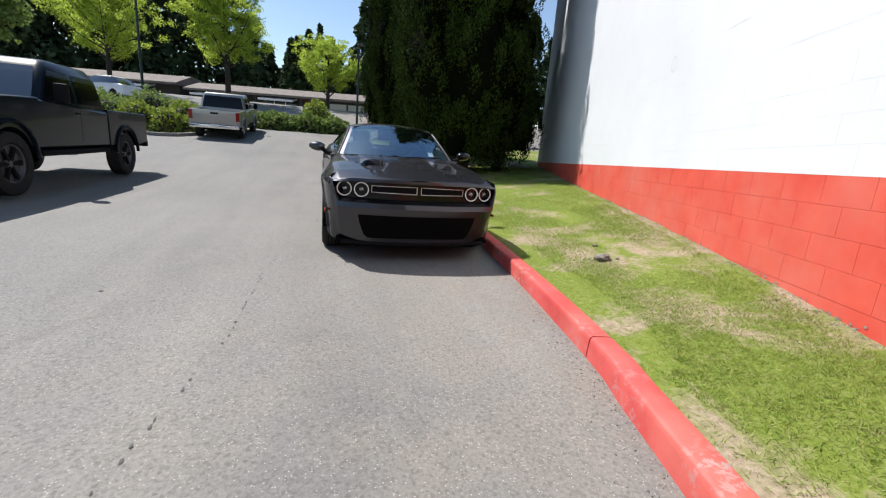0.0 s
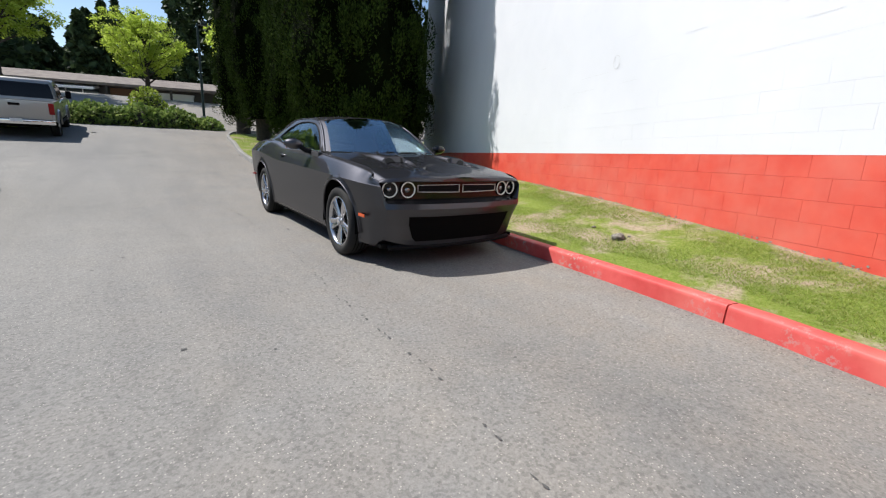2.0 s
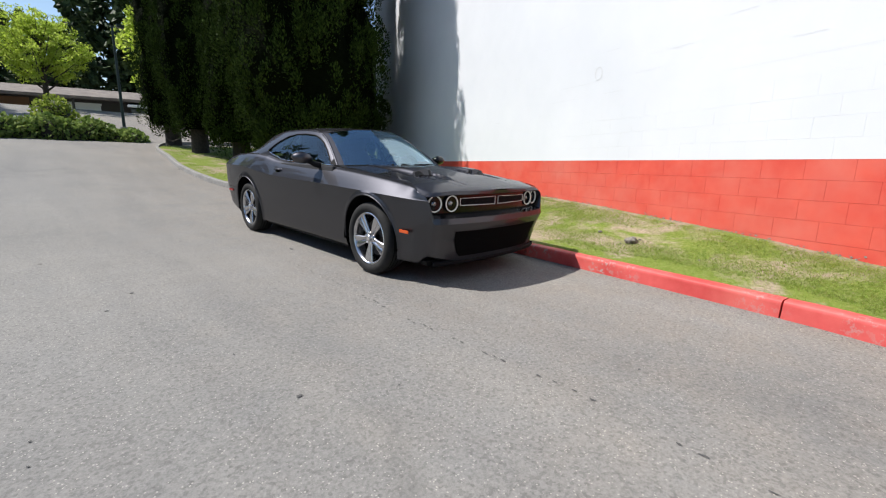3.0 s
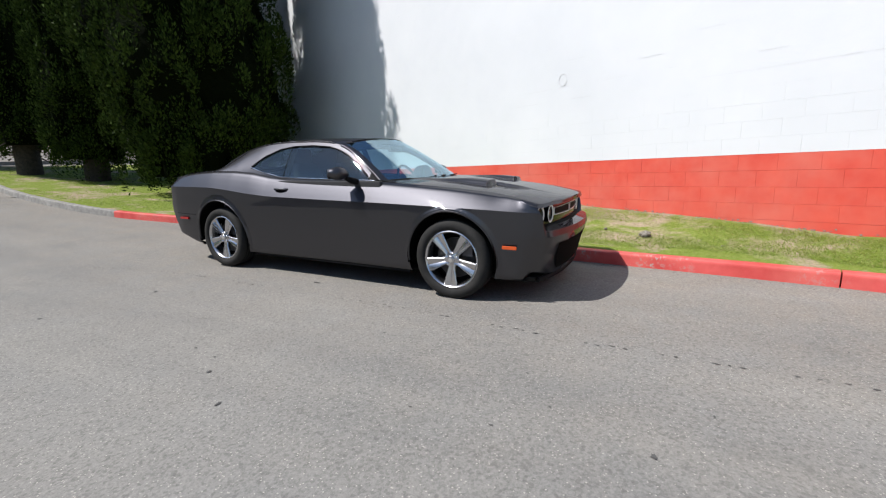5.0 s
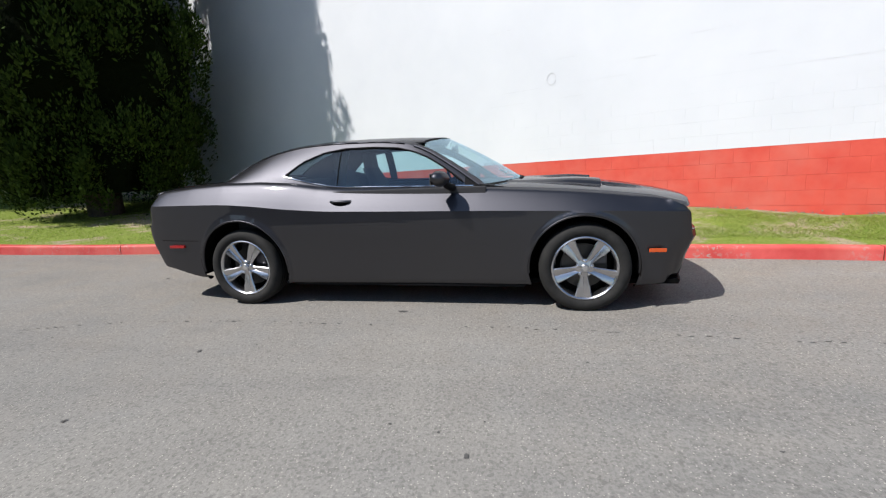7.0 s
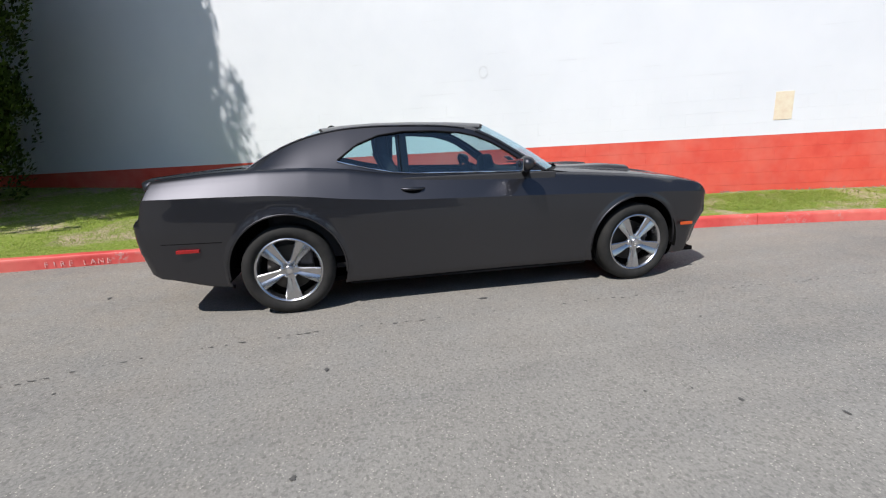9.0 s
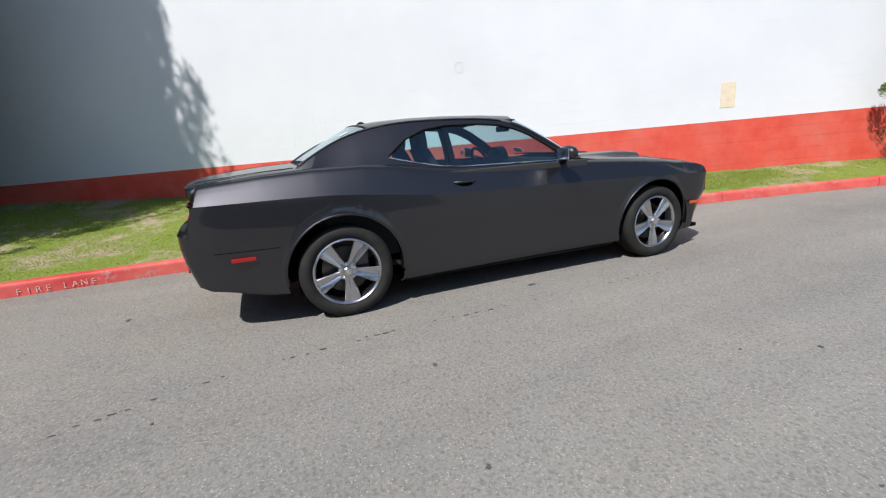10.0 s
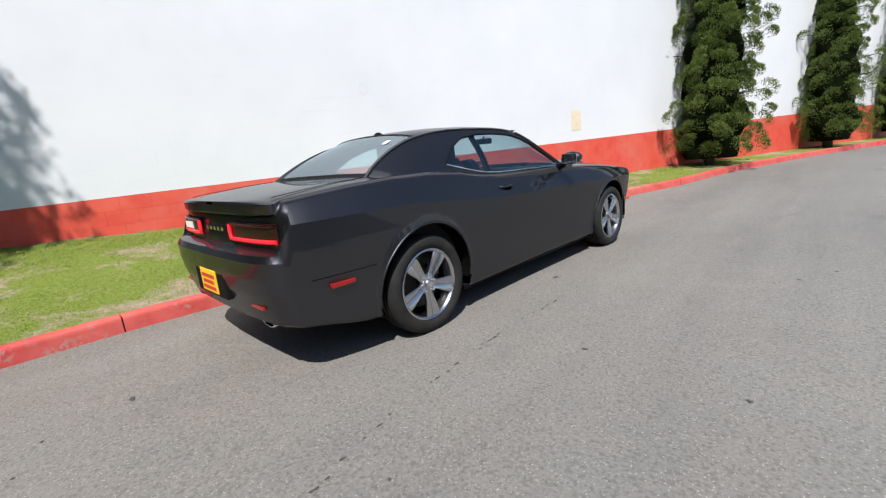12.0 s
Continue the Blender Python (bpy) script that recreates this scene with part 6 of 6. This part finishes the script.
# far woods
rng = np.random.default_rng(91)
qs = []
for k in range(210):
    x = -115 + k * 0.90 + rng.uniform(-1.5, 1.5)
    y = rng.uniform(80, 104) - 0.16 * x
    tall = rng.uniform(27, 40) if x < -24 else rng.uniform(11, 17) if x < 6 else rng.uniform(16, 27)
    if k % 23 == 10 and -24 < x < 6:
        tall = 22
    n = 950
    f = rng.uniform(0, 1, n) ** 0.75
    r = (1 - f) * tall * 0.25 * (0.75 + 0.35 * np.sin(f * 40 + k)) + 0.15
    a = rng.uniform(0, math.tau, n)
    p = np.stack([x + np.cos(a) * r, y + np.sin(a) * r, 3.0 + f * tall - r * 0.25], 1)
    o = np.stack([np.cos(a), np.sin(a), -0.5 + 0 * a], 1)
    qs.append(leaf_quads(rng, p, 1.15, o, aspect=1.5))
woods = mesh_ob("far_woods", quads_mesh("far_woods", np.concatenate(qs)), LEAF_FIR)
tagged(woods, "dark fir woods behind the low buildings", "trees", kind="stuff")
broad_tree("maple", -32, 47, 3.9, 9.0, 4.2, 35, LEAF_HEDGE, 8000, "dark leafed tree beside the building", 0.36, 0.22, group="trees on the bank")
broad_tree("maple", 7.5, 44, 3.9, 9.5, 3.6, 36, LEAF_MAPLE, 9000, "young broadleaf tree in bright spring leaf", 0.3, 0.2, 0.2, group="trees on the bank")

# ---- marks on the road, the verge and the wall ----
def blotch(rng, x, y, rx, ry, z=0.004, n=11, turn=0.0):
    c, s = math.cos(turn), math.sin(turn)
    pts = []
    for k in range(n):
        a = k * math.tau / n
        r = rng.uniform(0.5, 1.15)
        px, py = math.cos(a) * rx * r, math.sin(a) * ry * r
        pts.append((x + px * c - py * s, y + px * s + py * c, rise(y) + z))
    return pts


rng = np.random.default_rng(17)
bm = bmesh.new()
y = -3.7
while y < 4.6:                                       # the broken line of an old sealed joint
    x = lin([(-3.7, -1.60), (-2.5, -1.44), (-1.1, -1.41), (0.5, -1.30), (2.6, -1.33), (3.7, -1.42), (4.6, -1.72)], y) + rng.normal(0, 0.008)
    if rng.uniform() < 0.62:
        bm.faces.new([bm.verts.new(p) for p in blotch(rng, x, y, rng.uniform(0.004, 0.010), rng.uniform(0.010, 0.028))])
    y += rng.uniform(0.05, 0.14)
for k in range(46):
    x, y = rng.uniform(-4.2, 0.4), rng.uniform(-3.5, 5.5)
    bm.faces.new([bm.verts.new(p) for p in blotch(rng, x, y, rng.uniform(0.004, 0.012), rng.uniform(0.004, 0.014))])
tagged(part("joint_tar", bm, TAR, None), "broken dark line of an old sealed road joint", "road marks", kind="stuff")
for x, y, rx, ry in ((-2.43, -1.62, 0.03, 0.02), (-2.73, 2.73, 0.025, 0.02), (-3.20, 2.21, 0.03, 0.018), (-2.91, 0.31, 0.03, 0.015), (-2.71, 0.67, 0.03, 0.02), (-1.90, 2.65, 0.03, 0.02), (-0.12, 4.61, 0.05, 0.02), (-1.02, 1.45, 0.03, 0.07), (-0.78, 0.50, 0.025, 0.05), (0.55, 13.2, 0.3, 0.12)):
    bm = bmesh.new()
    bm.faces.new([bm.verts.new(p) for p in blotch(rng, x, y, rx * 0.7, ry * 0.7, 0.005, 16)])
    tagged(part("tar_spot", bm, TAR, None), "small dark tar spot on the asphalt", "stain", "tar spots")

def grains(rng, pts, lo, hi):
    q = []
    for x, y, z in pts:
        r = rng.uniform(lo, hi)
        d = rng.normal(size=(4, 3)) * r * 0.35
        tip = np.array([x, y, z + r * 0.9])
        ring = [np.array([x + math.cos(a) * r, y + math.sin(a) * r, z]) + d[i] * (1, 1, 0) for i, a in enumerate((0.2, 1.8, 3.3, 4.9))]
        for i in range(4):
            mid = (ring[i] + ring[(i + 1) % 4]) / 2
            q.append((ring[i], ring[(i + 1) % 4], tip * 0.8 + ring[(i + 1) % 4] * 0.2, tip))
    return np.array(q)


pts = []
for k in range(1500):
    y = rng.uniform(-6.5, 7)
    pts.append((kerb_x(y) - abs(rng.normal(0, 0.10)) - 0.01, y, rise(y)))
gutter = mesh_ob("gutter_grit", quads_mesh("gutter_grit", grains(rng, pts, 0.0025, 0.008)), GRIT)
tagged(gutter, "loose grit gathered along the foot of the kerb", "grit", kind="stuff")
pts = []
for k in range(2400):
    y = rng.uniform(-6, 6)
    x = wall_x(y) - abs(rng.normal(0, 0.05)) - 0.01
    pts.append((x, y, verge_z(x, y) - 0.002))
rubble = mesh_ob("wall_rubble", quads_mesh("wall_rubble", grains(rng, pts, 0.003, 0.010)), GRIT)
tagged(rubble, "broken concrete chips along the foot of the wall", "rubble", kind="stuff")

# stone on the grass
bm = bmesh.new()
s = bmesh.ops.create_icosphere(bm, subdivisions=3, radius=1.0)
for v in s["verts"]:
    k = 1 + 0.28 * noise.noise(v.co * 1.7) + 0.10 * noise.noise(v.co * 5)
    v.co = Vector((v.co.x * 0.085 * k, v.co.y * 0.065 * k, v.co.z * 0.048 * k))
stone_ob = part("stone", bm, STONE, None, smooth=25)
stone_ob.location = (1.80, -1.40, verge_z(1.80, -1.40) + 0.025)
tagged(stone_ob, "fist-sized grey stone lying in the grass", "stone")
for x, y, r in ((1.93, -1.45, 0.02), (1.70, -1.32, 0.016), (2.05, -0.9, 0.03), (1.5, -2.2, 0.015)):
    c = copy_thing(stone_ob, Matrix.Translation((x, y, verge_z(x, y) + r * 0.3)) @ Matrix.Rotation(x * 9, 4, "Z"))
    c.scale = (r / 0.085,) * 3
    tagged(c, "small grey stone lying in the grass", "stone", "small stones")

# marks on the wall, in the wall's own plane
def on_wall(bm_fn, name, material, label=""):
    ob = part(name, bm_fn, material, wall, label)
    return ob


def wall_s(y):
    return -y * math.hypot(1, WALL_S)


sy = wall_s(-4.54)
patch_ob = on_wall(box(sy - 0.135, sy + 0.135, -0.006, 0.003, 0.235, 0.675, 0.003), "cover_plate", PATCH, "beige painted cover plate")
bm = bmesh.new()
for k in range(40):
    a0, a1 = k * math.tau / 40, (k + 1) * math.tau / 40
    if k % 9 == 3:
        continue
    c0 = wall_s(0.03)
    f = [(c0 + math.cos(a) * r * 0.78, -0.0045, 1.335 + math.sin(a) * r) for a, r in ((a0, 0.088), (a1, 0.088), (a1, 0.098), (a0, 0.098))]
    bm.faces.new([bm.verts.new(p) for p in f])
on_wall(bm, "ring_scar", MORTAR, "faint ring-shaped scar in the paint")
bm = bmesh.new()
rng = np.random.default_rng(3)
lines = [(wall_s(-1.85), wall_s(-4.0), 5), (wall_s(1.1), wall_s(0.75), 5), (wall_s(-0.1), wall_s(-0.45), 5), (wall_s(0.85), wall_s(0.2), 6)]
for k in range(46):
    a = rng.uniform(-4.5, 12)
    lines.append((a, a + rng.uniform(0.1, 0.5), int(rng.integers(2, 18))))
for a, b, row in lines:
    z = row * COURSE
    w = rng.uniform(0.0008, 0.0022)
    bm.faces.new([bm.verts.new(p) for p in ((a, -0.0046, z - w), (b, -0.0046, z - w * 0.3), (b, -0.0046, z + w), (a, -0.0046, z + w * 0.4))])
on_wall(bm, "open_joint", MORTAR, "dark open mortar joint")
bm = bmesh.new()
for k in range(220):                                 # flaked spots low on the red band
    s_ = rng.uniform(-5, 9)
    y_ = -s_ / math.hypot(1, WALL_S)
    z0 = lin(WALL_FOOT, y_) - 1.142 - 0.0235 * s_ + abs(rng.normal(0, 0.014))
    r = rng.uniform(0.004, 0.016)
    bm.faces.new([bm.verts.new((s_ + math.cos(a) * r * rng.uniform(0.6, 1.5), -0.0048, z0 + math.sin(a) * r * rng.uniform(0.4, 0.9))) for a in [q * math.tau / 9 for q in range(9)]])
on_wall(bm, "flaked_spot", SPALL, "flaked paint baring concrete")

# blocks: one by one along the stretch that the lane passes, joined beyond it
def block_mesh(name, length, height, proud, g, material):
    bm = bmesh.new()
    x0, x1, z0, z1, e = g * 0.15, length - g * 0.15, g, height - g, 0.0012 if g > 0.0005 else 0.0004
    back = [bm.verts.new(p) for p in ((x0, proud, z0), (x1, proud, z0), (x1, proud, z1), (x0, proud, z1))]
    face = [bm.verts.new(p) for p in ((x0 + e, 0, z0 + e), (x1 - e, 0, z0 + e), (x1 - e, 0, z1 - e), (x0 + e, 0, z1 - e))]
    bm.faces.new(face)
    for i in range(4):
        j = (i + 1) % 4
        bm.faces.new((back[i], back[j], face[j], face[i]))
    me = bpy.data.meshes.new(name)
    bm.to_mesh(me)
    bm.free()
    me.materials.append(material)
    return me


red_me = block_mesh("block_red", BLOCK, COURSE, 0.0025, 0.0008, WALL_RED)
white_me = block_mesh("block_white", BLOCK, COURSE, 0.0026, 0.0, WALL_WHITE)
fields = {True: [], False: []}
rng = np.random.default_rng(8)
for row in range(-6, int(TOP / COURSE)):
    s_ = S0 + (0.5 * BLOCK if row % 2 else 0)
    while s_ < S1 - BLOCK:
        red = row < 0
        g = 0.0008 if red else 0.0002
        dy = rng.normal(0, 0.0002)
        if -4 <= row < 4 and -5.6 < s_ < 9.0:
            b = new("block", red_me if red else white_me)
            b.parent = wall
            b.location = (s_, dy, row * COURSE)
        else:
            x0, x1, z0, z1 = s_ + g * 0.15, s_ + BLOCK - g * 0.15, row * COURSE + g, row * COURSE + COURSE - g
            fields[red].append(((x0, dy, z0), (x1, dy, z0), (x1, dy, z1), (x0, dy, z1)))
        s_ += BLOCK
for red, material in ((True, WALL_RED), (False, WALL_WHITE)):
    f = mesh_ob("block_field", quads_mesh("block_field", np.array(fields[red])), material, wall)
    tagged(f, kind="stuff")

# worn white stencil on the kerb face
for k, ch in enumerate("FIRELANE"):
    y = 5.85 - k * 0.075 - (0.06 if k > 3 else 0)
    cu = bpy.data.curves.new("letter", "FONT")
    cu.body, cu.size, cu.align_x = ch, 0.085, "CENTER"
    tmp = bpy.data.objects.new("letter", cu)
    me = bpy.data.meshes.new_from_object(tmp)
    bpy.data.objects.remove(tmp)
    d = (kerb_x(y + 0.05) - kerb_x(y - 0.05)) / 0.1
    ob = mesh_ob("letter", me, STENCIL, kerb)
    ob.matrix_world = Matrix.Translation((kerb_x(y) - 0.004, y, rise(y) + 0.022)) @ Matrix.Rotation(-math.pi / 2 - math.atan(d), 4, "Z") @ Matrix.Rotation(radians(86), 4, "X")
